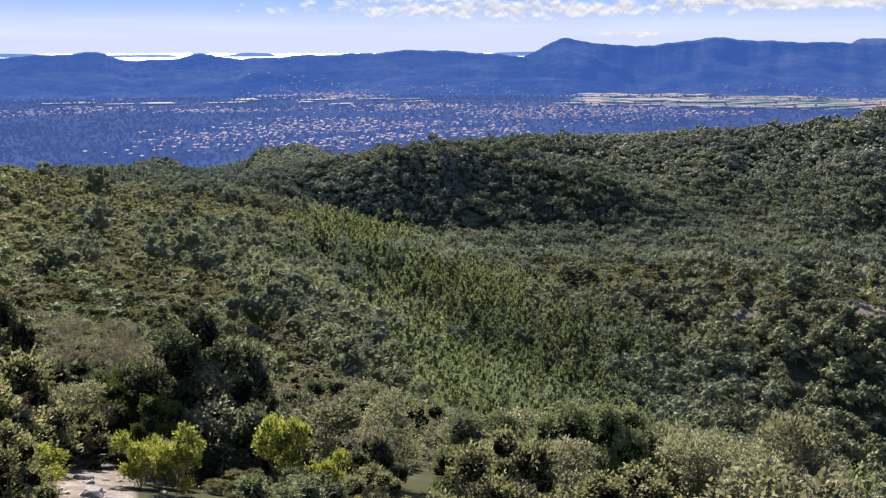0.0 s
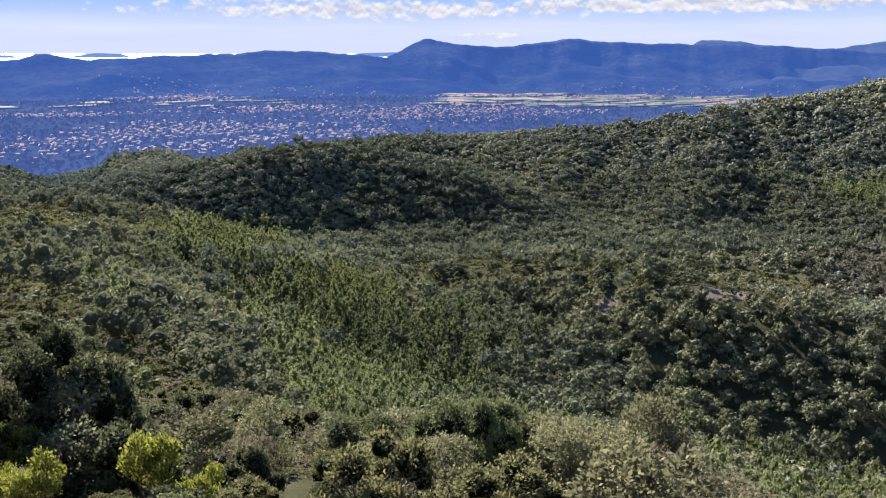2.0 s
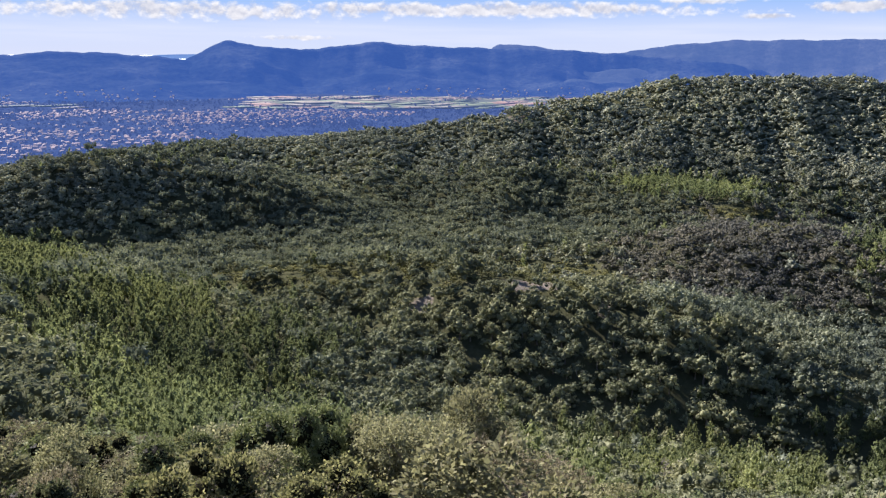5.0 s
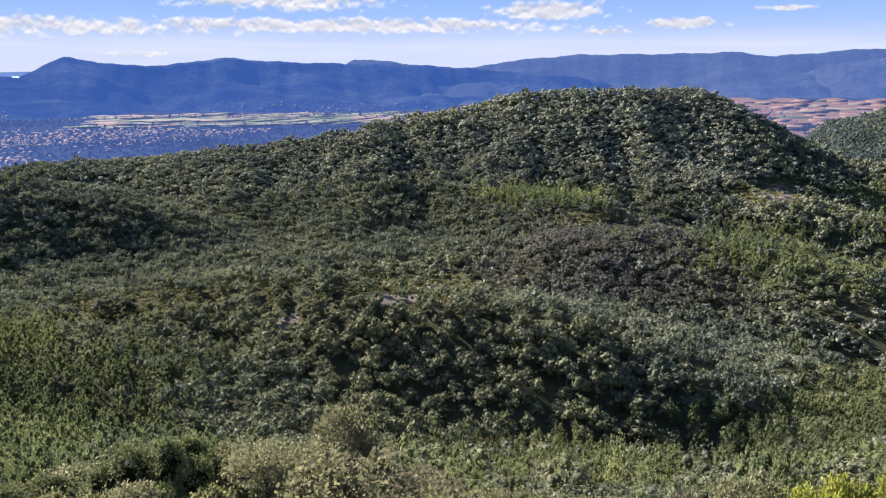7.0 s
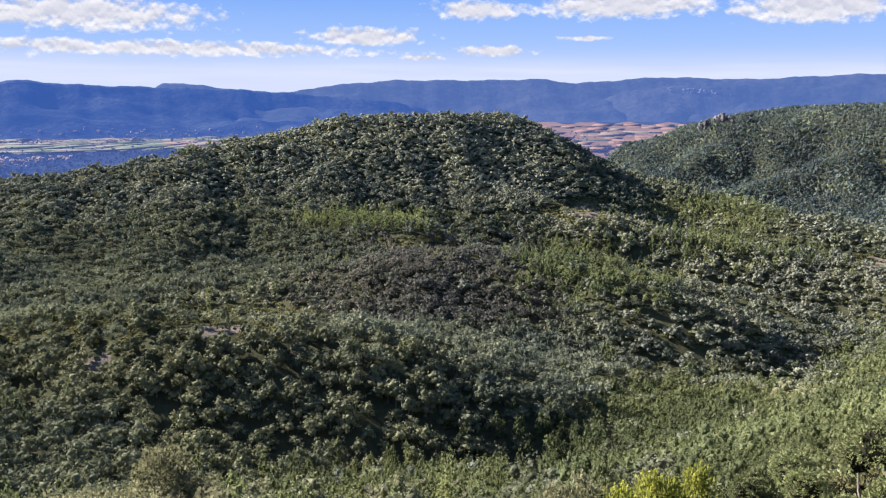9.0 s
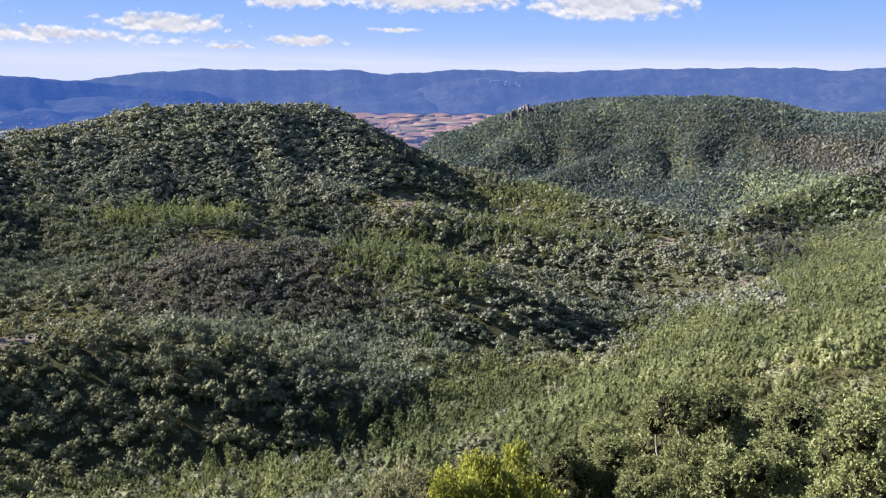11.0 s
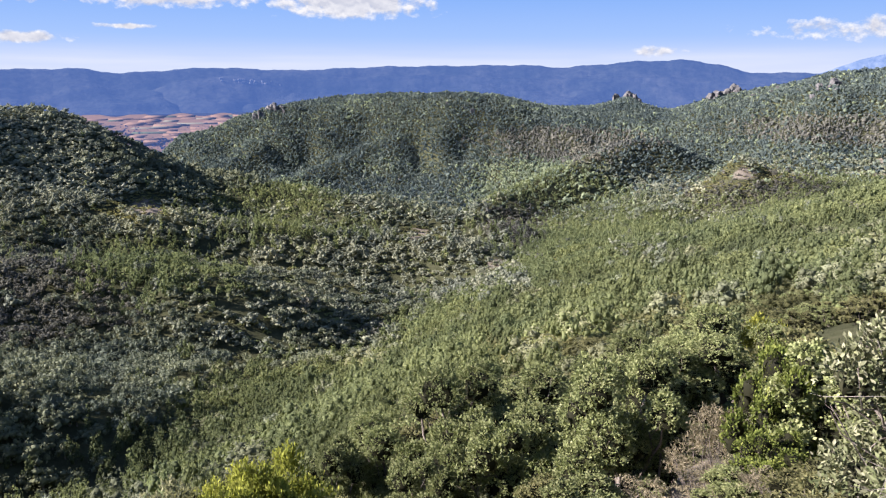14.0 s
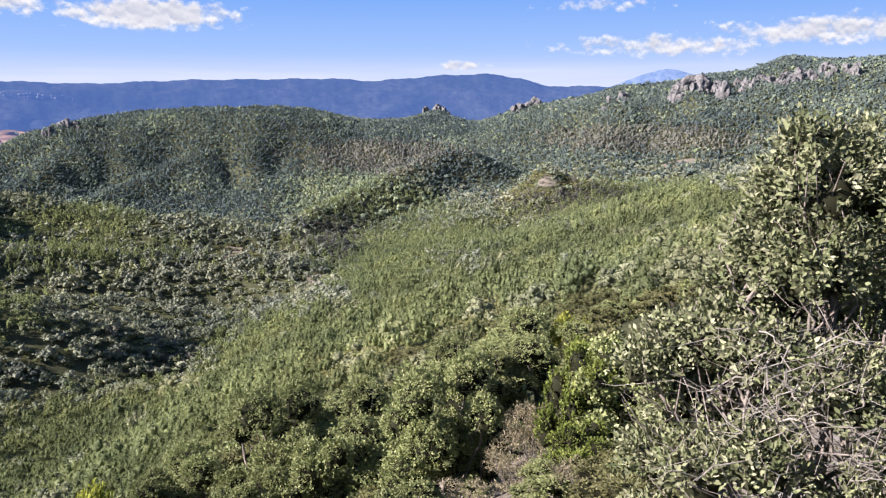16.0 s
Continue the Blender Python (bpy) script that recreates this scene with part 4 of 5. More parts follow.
def plant_singly(name, spots, tmpl, mat, label, group, seed, inner):
    """Trees as things of their own, with trunk and crown."""
    rng = np.random.default_rng(seed)
    a = np.arange(6) * math.pi / 3
    ring = np.stack([np.cos(a), np.sin(a), np.zeros(6)], -1)
    tv = np.concatenate([ring * 0.035 + (0, 0, -0.05), ring * 0.026 + (0.01, 0.0, 0.25), ring * 0.012 + (0.0, 0.015, 0.6)])
    tf = np.array([(r * 6 + i, r * 6 + (i + 1) % 6, r * 6 + 6 + (i + 1) % 6, r * 6 + 6 + i) for r in (0, 1) for i in range(6)])
    firsts = {}
    for x, y, z, wide, tall, tint in spots:
        j = int(rng.integers(0, len(tmpl)))
        turn = rng.uniform(0, 6.283)
        if j in firsts:
            m = Matrix.LocRotScale((x, y, z), Euler((0, 0, turn)), None) @ Matrix.Diagonal((wide / firsts[j].scale[0], wide / firsts[j].scale[1], tall / firsts[j].scale[2], 1))
            copy_thing(firsts[j], m)
            continue
        e = new(name)
        e.matrix_world = Matrix.LocRotScale((x, y, z), Euler((0, 0, turn)), (wide, wide, tall))
        tagged(e, label, "tree", group)
        mesh_object("trunk", tv, tf, MAT["bark"], True, e)
        v, f, lumps = tmpl[j]
        crown = mesh_object("crown", v, f, mat, True, e)
        tints = np.full(len(v), 0.5)
        # lumps darkened to paint the shade inside the crown
        tints[:lumps] *= inner
        paint(crown, "tint", tints)
        firsts[j] = e


def build_woods():
    for ring, (d0, d1, share, n, size, grow, level, lumps) in enumerate(RINGS):
        for k, (name, shape, mat, wide, tall, label) in enumerate(KINDS):
            x, y, rng = scatter(11 + ring * 10 + k, d0, d1, SPACING[k] * share)
            x, y = thin_hidden(x, y, rng)
            z = terrain(x, y)
            d, b = np.hypot(x, y), np.degrees(np.arctan2(x, y))
            keep = (rng.uniform(0, 1, len(x)) > bareness(x, y, z) * 0.8) & (rng.uniform(0, 1, len(x)) < np.clip((960 - d) / 320, 0, 1))
            if ring == 0:
                keep &= ~((d < 38) & ((b > 80) | (b < -8)))
            x, y, z, d, b = x[keep], y[keep], z[keep], d[keep], b[keep]
            sp = species(x, y, z, rng)
            if ring == 0:
                sp = rng.choice((4, 5, 6, 7), len(sp), p=(0.42, 0.40, 0.05, 0.13))
            if ring in (1, 2, 3):
                left = (b < -8) & (d < 260) & (seen_in(x, y, z, OAKS) + seen_in(x, y, z, YOUNG_PINES) < 0.3)
                sp = np.where(left, rng.choice((0, 4, 5, 6, 7), len(sp), p=(0.04, 0.50, 0.18, 0.05, 0.23)), sp)
            if ring < 3:
                sp = np.where(sp == 2, 1, sp)
            right = (b > 60) & (d < 440) & (d > 42) & (sp != 3) & (rng.uniform(0, 1, len(x)) < 0.28)
            sp = np.where(right, rng.choice((4, 5, 5), len(sp)), sp)
            s = sp == k
            if not s.any():
                continue
            x, y, z, d, b = x[s], y[s], z[s], d[s], b[s]
            m = len(x)
            g = rng.lognormal(0, 0.17, m) * grow
            near = np.where(b < -5, np.clip(d / 62, 0.62, 1), np.clip(d / 90, 0.5, 1))
            low = np.where((b > 58) & (d < 430), 0.72 if k in (1, 2) else 0.85, 1.0) * np.where((b < -5) & (d < 260) & (k > 3), 1.05, 1.0)
            spots = np.stack([x, y, z - 0.25, wide * g * near * rng.uniform(0.85, 1.2, m) * np.where((b > 58) & (d < 430), 0.92, 1.0), tall * (1.0, 1.0, 1.0, 1.0, 0.92, 0.78)[ring] * g * rng.uniform(0.8, 1.2, m) * near * low, np.clip(rng.normal(0.5, 0.14, m) if ring < 4 else rng.normal(0.42, 0.15, m), 0.07, 1)], 1)
            bushy = (b > 56) & (d < 430) & (k == 1)
            for form, s in ((shape, ~bushy), ("round", bushy)):
                if s.any():
                    tmpl = templates(100 + 10 * ring + k, form, int(n * (0.75 if k > 3 and ring > 2 else 1)), size * (0.82 if k == 1 else 1.0), lumps=lumps, level=level, core=0.58 if 0 < k < 4 else 0.68, rise=(0.0, 1.0, 0.5)[k] if k < 3 else 0.0)
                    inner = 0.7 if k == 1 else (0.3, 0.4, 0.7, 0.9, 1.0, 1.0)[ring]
                    stand = STANDS.get((ring, k))
                    if stand:
                        b0, b1, far, count, tree, words, group = stand
                        near_ones = np.nonzero(s & (b > b0) & (b < b1) & (d < far))[0]
                        near_ones = near_ones[np.argsort(d[near_ones])][:count]
                        plant_singly(tree, spots[near_ones], tmpl, MAT[mat], words, group, 500 + ring * 10 + k, inner)
                        s[near_ones] = False
                    plant(name, spots[s], tmpl, MAT["hazed_oak" if k == 0 and ring > 3 else mat], label, "woods" if k < 4 else "scrub", 200 + ring * 10 + k, inner)


def build_far_woods():
    x, y, rng = scatter(31, 640, 1650, 4.2, -33, 121)
    x, y = thin_hidden(x, y, rng)
    z = terrain(x, y)
    ok = z > PLAIN + 2
    x, y, z = x[ok], y[ok], z[ok]
    keep = (rng.uniform(0, 1, len(x)) > bareness(x, y, z) * 0.8) & (rng.uniform(0, 1, len(x)) > np.clip((960 - np.hypot(x, y)) / 320, 0, 1))
    x, y, z = x[keep], y[keep], z[keep]
    sp = species(x, y, z, rng)
    for k, name, mat, label in ((0, "far_pine_woods", "far", "pine wood on the far hill, blued for haze"), (1, "far_leafless_woods", "far_grey", "grey leafless wood on the far hill")):
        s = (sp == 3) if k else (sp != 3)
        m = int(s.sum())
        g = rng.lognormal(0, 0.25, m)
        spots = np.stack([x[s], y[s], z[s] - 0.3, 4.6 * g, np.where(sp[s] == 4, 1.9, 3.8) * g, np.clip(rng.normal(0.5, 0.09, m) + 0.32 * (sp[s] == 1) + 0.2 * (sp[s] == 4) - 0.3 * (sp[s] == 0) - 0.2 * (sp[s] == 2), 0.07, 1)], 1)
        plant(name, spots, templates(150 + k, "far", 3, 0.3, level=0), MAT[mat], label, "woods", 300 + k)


build_woods()
build_far_woods()


# ---- plants close by: limbs and leaves ----
def tube(path, r0, r1, sides=4):
    path = np.asarray(path, float)
    n = len(path)
    V = []
    for i in range(n):
        t = path[min(i + 1, n - 1)] - path[max(i - 1, 0)]
        t /= np.linalg.norm(t) + 1e-9
        u = np.cross(t, (0.31, 0.87, 0.11))
        u /= np.linalg.norm(u) + 1e-9
        w = np.cross(t, u)
        r = r0 + (r1 - r0) * i / (n - 1)
        for k in range(sides):
            a = 6.2832 * k / sides
            V.append(path[i] + r * (u * math.cos(a) + w * math.sin(a)))
    F = [(i * sides + k, i * sides + (k + 1) % sides, (i + 1) * sides + (k + 1) % sides, (i + 1) * sides + k) for i in range(n - 1) for k in range(sides)]
    return np.array(V), np.array(F)


def bend(rng, a, b, n, sag):
    a, b = np.asarray(a, float), np.asarray(b, float)
    s = np.linspace(0, 1, n)[:, None]
    p = a + (b - a) * s
    p[1:-1] += rng.normal(size=(n - 2, 3)) * sag * np.linalg.norm(b - a)
    return p


def join(parts):
    V, F, k = [], [], 0
    for v, f in parts:
        V.append(v)
        F.append(f + k)
        k += len(v)
    return np.concatenate(V), np.concatenate(F)


def limbs(rng, lobes, r, twigs=5, sides=4):
    """Stems from the foot into every lobe, and twigs out to its skin."""
    out = []
    for x, y, z, rad in lobes:
        foot = np.array((x * 0.12, y * 0.12, 0.0)) + rng.normal(size=3) * (0.012, 0.012, 0)
        stem = bend(rng, foot, (x, y, z), 5, 0.06)
        out.append(tube(stem, r * rng.uniform(0.7, 1.1), r * 0.35, sides))
        for _ in range(twigs):
            d = rng.normal(size=3) + (x, y, 0.4)
            d /= np.linalg.norm(d)
            out.append(tube(bend(rng, stem[rng.integers(2, 5)], np.array((x, y, z)) + d * rad * rng.uniform(0.8, 1.15), 4, 0.09), r * 0.3, r * 0.08, 3))
    return join([(v, f) for v, f in out])


def leaves(rng, lobes, n, length, width, inner=0.55, upright=0.3, stray=0.9, clump=0.0):
    """Tufts of folded four-cornered leaves over the outer shell of the lobes; returns vertices, faces and a tint a vertex."""
    lobes = np.asarray(lobes, float)
    w = lobes[:, 3] ** 2
    m = max(6, n // int(clump or 14))
    heads = rng.normal(size=(m, 3))
    heads /= np.linalg.norm(heads, axis=1)[:, None]
    heads[:, 2] = np.where(heads[:, 2] < -0.35, -heads[:, 2], heads[:, 2])
    lobe_of = rng.choice(len(lobes), m, p=w / w.sum())
    shell = rng.uniform(inner ** 3, 1.25, m) ** (1 / 3)
    head_at = lobes[lobe_of, :3] + heads * (lobes[lobe_of, 3] * shell)[:, None]
    tuft = rng.integers(0, m, n)
    d = heads[tuft]
    c = head_at[tuft] + rng.normal(size=(n, 3)) * length * 0.55 - d * (rng.uniform(0, 1.6, n) * length)[:, None]
    c[:, 2] = np.maximum(c[:, 2], 0.03)
    axis = d * 0.9 + rng.normal(size=(n, 3)) * stray * 0.75 + (0, 0, upright)
    axis /= np.linalg.norm(axis, axis=1)[:, None]
    face = rng.normal(size=(n, 3)) * 0.45 + (0, 0, 0.35) + d * 0.9
    side = np.cross(axis, face)
    side /= np.linalg.norm(side, axis=1)[:, None]
    up = np.cross(side, axis)
    L = (length * rng.uniform(0.6, 1.3, n))[:, None]
    W = L * (width / length)
    v = np.stack([c, c + axis * L * 0.45 + side * W * 0.5 + up * W * 0.15, c + axis * L, c + axis * L * 0.5 - side * W * 0.5 + up * W * 0.15], 1).reshape(-1, 3)
    f = np.arange(4 * n).reshape(-1, 4)
    head_tint = rng.normal(0.5, 0.16, m)
    tint = np.clip(head_tint[tuft] + rng.normal(0, 0.17, n), 0.07, 1)
    return v, f, np.repeat(tint, 4)


def shade_lumps(rng, lobes, size):
    """Lumps of ragged four-sided faces inside every clump, the shade there painted near black."""
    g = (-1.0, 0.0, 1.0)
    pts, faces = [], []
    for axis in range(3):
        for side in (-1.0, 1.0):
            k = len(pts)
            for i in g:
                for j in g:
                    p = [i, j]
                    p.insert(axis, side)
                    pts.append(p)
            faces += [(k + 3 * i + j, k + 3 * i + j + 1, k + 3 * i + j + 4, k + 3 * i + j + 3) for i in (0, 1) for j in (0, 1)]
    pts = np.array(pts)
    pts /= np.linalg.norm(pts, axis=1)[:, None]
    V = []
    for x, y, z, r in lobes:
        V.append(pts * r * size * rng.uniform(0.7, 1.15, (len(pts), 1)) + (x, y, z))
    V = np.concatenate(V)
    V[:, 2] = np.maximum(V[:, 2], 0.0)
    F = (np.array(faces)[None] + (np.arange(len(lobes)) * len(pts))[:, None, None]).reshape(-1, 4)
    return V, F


def airy_lobes(rng, n=9):
    out = []
    for i in range(n):
        a = rng.uniform(0, 6.283)
        r = 0.36 * math.sqrt(rng.uniform(0, 1))
        out.append((r * math.cos(a), r * math.sin(a), rng.uniform(0.3, 0.82), rng.uniform(0.13, 0.22)))
    return out


def clumpy_lobes(rng, n=15):
    """A bush of distinct clumps of leaves, with dark gaps between them."""
    out = [(0, 0, 0.40, 0.24)]
    for i in range(n):
        h = (i + 0.5) / n
        a = i * 2.4 + rng.uniform(-0.4, 0.4)
        r = 0.42 * math.sqrt(max(0.05, 1 - (1.15 * h - 0.2) ** 2)) * rng.uniform(0.75, 1.1)
        out.append((r * math.cos(a), r * math.sin(a), 0.12 + 0.76 * h, rng.uniform(0.10, 0.18)))
    return out


SHAPES["airy"], SHAPES["clumpy"] = airy_lobes, clumpy_lobes

# kind: name, category, label, leaf material, shape, leaves, length, width, stem radius, twigs, inner shell, upright, clumps
PLANTS = {
    "kermes": ("oak_shrub", "shrub", "olive-green leafy evergreen oak shrub on the slope", "kermes", "clumpy", 15000, 0.028, 0.019, 0.016, 3, 0.80, 0.25, 12),
    "holm": ("holm_oak", "tree", "dark glossy holm oak, dense and rounded", "holm", "clumpy", 7000, 0.046, 0.030, 0.025, 3, 0.68, 0.25, 12),
    "pale": ("pale_shrub", "shrub", "silvery-leaved airy shrub with thin grey stems", "pale", "airy", 5200, 0.034, 0.020, 0.010, 5, 0.55, 0.5, 9),
    "broom": ("broom_bush", "shrub", "bright yellow-green broom bush with soft shoots", "broom", "airy", 5200, 0.048, 0.022, 0.010, 5, 0.5, 0.6, 9),
    "heath": ("heath_shrub", "shrub", "brownish dry heath shrub with fine twigs", "heath", "airy", 4800, 0.027, 0.010, 0.008, 8, 0.3, 0.8, 0),
    "lentisk": ("lentisk_shrub", "shrub", "bright green dense lentisk shrub beside bare soil", "lentisk", "clumpy", 8600, 0.033, 0.018, 0.012, 4, 0.75, 0.6, 10),
    "scrub": ("garrigue_shrub", "shrub", "mixed green low garrigue shrub", "scrub", "clumpy", 8600, 0.033, 0.018, 0.012, 4, 0.75, 0.6, 10),
}


def make_plant(kind, seed, detail, at, turn, wide, tall):
    name, cat, label, mat, shape, n, ll, lw, r, tw, inner, upr, clump = PLANTS[kind]
    rng = np.random.default_rng(seed)
    lobes = SHAPES[shape](rng)
    grow = {1: 1.0, 2: 1.25, 3: 0.72, 4: 0.52}[detail]
    n = int(n * {1: 0.9, 2: 0.38, 3: 1.8, 4: 3.2}[detail])
    e = new(name)
    e.matrix_world = Matrix.LocRotScale(at, Euler((0, 0, turn)), (wide, wide, tall))
    tagged(e, label, cat, name.replace("_", " ") + "s on the slope")
    v, f = limbs(rng, lobes, r, 1 if detail == 2 else tw, 3 if detail == 2 else 4)
    mesh_object("stem", v, f, MAT["bark"], False, e)
    v, f, t = leaves(rng, lobes, n, ll * grow, lw * grow, inner, upr, 0.9, clump)
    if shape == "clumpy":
        # fill at tint 0 paints the shade behind the leaves
        iv, jf = shade_lumps(rng, lobes, 0.70)
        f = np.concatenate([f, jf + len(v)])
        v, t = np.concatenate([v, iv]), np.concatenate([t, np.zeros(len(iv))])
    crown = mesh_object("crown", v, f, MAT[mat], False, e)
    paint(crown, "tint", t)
    return e


STOCK = {}


def put_plant(kind, variant, detail, bearing, dist, wide, tall, turn, sink=0.05):
    x, y = polar(bearing, dist)
    at = Vector((float(x), float(y), float(terrain(x, y)) - sink))
    key = (kind, variant, detail)
    if key not in STOCK:
        STOCK[key] = make_plant(kind, hash_of(kind) + variant * 7 + detail, detail, at, turn, wide, tall)
    else:
        first = STOCK[key]
        m = Matrix.LocRotScale(at, Euler((0, 0, turn)), None) @ Matrix.Diagonal((wide / first.scale[0], wide / first.scale[1], tall / first.scale[2], 1))
        copy_thing(first, m)


def hash_of(word):
    return sum(ord(c) * (i + 3) for i, c in enumerate(word))


# plants that stand out: kind, bearing, distance, width, and the angle under the horizon that the top reaches
ACCENTS = (("holm", -18.7, 12.5, 2.0, 17.4), ("holm", -16.6, 13.2, 1.8, 18.8), ("holm", -30.5, 16, 1.8, 14.5), ("broom", -22.5, 9.4, 0.6, 24.2), ("broom", -19.6, 9.0, 0.7, 24.8), ("broom", -20.2, 9.6, 0.6, 24.6), ("lentisk", -23.6, 12.8, 1.6, 20.0), ("lentisk", -20.9, 11.0, 0.9, 22.6),
           ("broom", -29.5, 8.4, 1.0, 24.6), ("broom", -9.0, 8.6, 0.5, 26.4), ("broom", -12.4, 9.5, 0.5, 24.3), ("heath", -24.5, 15.5, 2.4, 16.8), ("heath", -21.0, 16.5, 2.2, 17.4), ("pale", -26.8, 12.2, 1.5, 20.5),
           ("scrub", -26.8, 11.4, 1.2, 22.6), ("pale", -4.0, 12.0, 1.6, 23.0), ("holm", -5.8, 9.0, 0.9, 26.5), ("pale", -21.4, 9.8, 0.8, 25.2))
RIGHT_ACCENTS = (("broom", 62.0, 9.0, 0.9, 25.2), ("broom", 65.0, 9.3, 1.1, 24.5), ("broom", 59.8, 8.6, 0.7, 26.0), ("broom", 63.6, 8.8, 0.8, 25.2), ("kermes", 77.5, 11.2, 2.3, 19.4), ("kermes", 84.2, 11.2, 2.5, 20.0), ("kermes", 71.6, 11.6, 2.0, 23.0),
                 ("kermes", 90.4, 13.6, 2.5, 17.0), ("kermes", 80.6, 9.4, 1.5, 22.5), ("kermes", 96.0, 15, 3.0, 14.9), ("broom", 98.4, 15.5, 0.5, 14.6), ("lentisk", 99.3, 7.4, 0.95, 16.9), ("lentisk", 99.9, 6.6, 0.7, 22.0), ("lentisk", 100.6, 8.2, 1.0, 16.2),
                 ("heath", 95.8, 7.6, 0.9, 20.5), ("heath", 94.4, 8.4, 0.8, 23.0), ("kermes", 89.0, 9.2, 1.9, 17.6), ("kermes", 87.4, 9.8, 1.5, 21.5), ("holm", 101.6, 10.5, 1.5, 17.0), ("kermes", 68.0, 11.2, 1.4, 24.3), ("kermes", 75.2, 9.4, 1.3, 24.6), ("heath", 101.0, 5.8, 0.9, 25.5),
                 ("scrub", 103.4, 5.4, 0.9, 24.5), ("kermes", 98.2, 6.3, 0.8, 27.2), ("heath", 96.2, 6.6, 0.8, 28.4), ("scrub", 104.0, 4.4, 0.8, 28.0))
CENTRE_ACCENTS = (("pale", 21.4, 8.6, 2.0, 23.4), ("pale", 17.4, 9.0, 1.7, 24.2), ("kermes", 11.0, 9.6, 1.8, 23.6), ("pale", 24.4, 9.4, 1.8, 22.8), ("pale", 8.0, 7.8, 1.5, 26.4), ("kermes", 3.0, 10.0, 1.5, 25.2),
                  ("kermes", 14.0, 9.0, 1.4, 23.8), ("pale", 55.4, 8.6, 1.1, 25.4), ("heath", 52.6, 8.2, 1.0, 27.2))

# tallest scrub by bearing, as the angle over the horizon that it reaches
CAP_BEARING = (-40, -3, 2, 8, 14, 20, 25, 29, 34, 50, 55, 63, 70, 78, 86, 91, 96, 100, 106, 125)
CAP_ANGLE = (-12, -23, -25.5, -24.2, -24, -23.6, -23.4, -26, -29, -29, -26, -26.2, -24, -20, -20, -17.2, -15, -15.5, -15, -9)
MIX = ((-8, (("scrub", 4), ("pale", 2), ("kermes", 2), ("heath", 3), ("broom", 1), ("holm", 1))), (32, (("pale", 4), ("kermes", 3), ("heath", 3), ("scrub", 4))),
       (66, (("pale", 2), ("scrub", 3), ("kermes", 3), ("heath", 1))), (130, (("kermes", 7), ("scrub", 3), ("heath", 1))))


def build_near_plants():
    rng = np.random.default_rng(77)
    placed = []
    for group in (ACCENTS, CENTRE_ACCENTS, RIGHT_ACCENTS):
        for i, (kind, b, d, w, h) in enumerate(group):
            x, y = polar(b, d)
            h = max(0.35, -d * math.tan(radians(h)) - float(terrain(x, y)))
            if kind == "broom":
                w = max(w, 0.62 * h)
            put_plant(kind, i % 2, 1 if w < 1.3 else 3 if w < 1.9 else 4, b, d, w, h, rng.uniform(0, 6.28))
            placed.append((x, y, w * 0.5))
    for d0, d1, spacing, detail in ((4.8, 12, 1.4, 1), (12, 25, 1.65, 2), (25, 38.5, 1.8, 2)):
        xs, ys, _ = scatter(55 + detail + int(d0 > 20), d0, d1, spacing, -34, 120)
        for x, y in zip(xs, ys):
            b, d = math.degrees(math.atan2(x, y)), math.hypot(x, y)
            if inside(np.array([x]), np.array([y]), BARE)[0] > 0.35 or (b > 98 and d < 6.5) or (-31 < b < -20 and d < 11.6):
                continue
            if d0 > 20 and -8 < b < 80:
                continue
            if any((x - px) ** 2 + (y - py) ** 2 < pr * pr for px, py, pr in placed):
                continue
            room = d * math.tan(radians(np.interp(b, CAP_BEARING, CAP_ANGLE))) - float(terrain(x, y))
            if -31 < b < -5 and d < 9.5:
                room = min(room, d * math.tan(radians(-28)) - float(terrain(x, y)))
            if 57 < b < 67 and d < 9:
                room = min(room, d * math.tan(radians(-28)) - float(terrain(x, y)))
            if b < -3:
                room = min(room, 1.6)
            h = min(rng.uniform(0.8, 1.9), room * rng.uniform(0.72, 1.0))
            if 66 < b < 99 and d < 14:
                h = min(h, rng.uniform(0.4, 0.8))
            if d0 > 20:
                h = max(h, rng.uniform(0.6, 1.1))
            if h < 0.3:
                continue
            kinds = next(k for lim, k in MIX if b < lim)
            names, weights = zip(*kinds)
            kind = names[rng.choice(len(names), p=np.array(weights) / sum(weights))]
            if kind == "broom":
                h *= 0.7
            w = max(0.9, min(h * rng.uniform(0.95, 1.5), 2.2)) * (1.15 if detail == 2 else 1)
            put_plant(kind, int(rng.integers(0, 3)), detail, b, d, w, h, rng.uniform(0, 6.28))


build_near_plants()


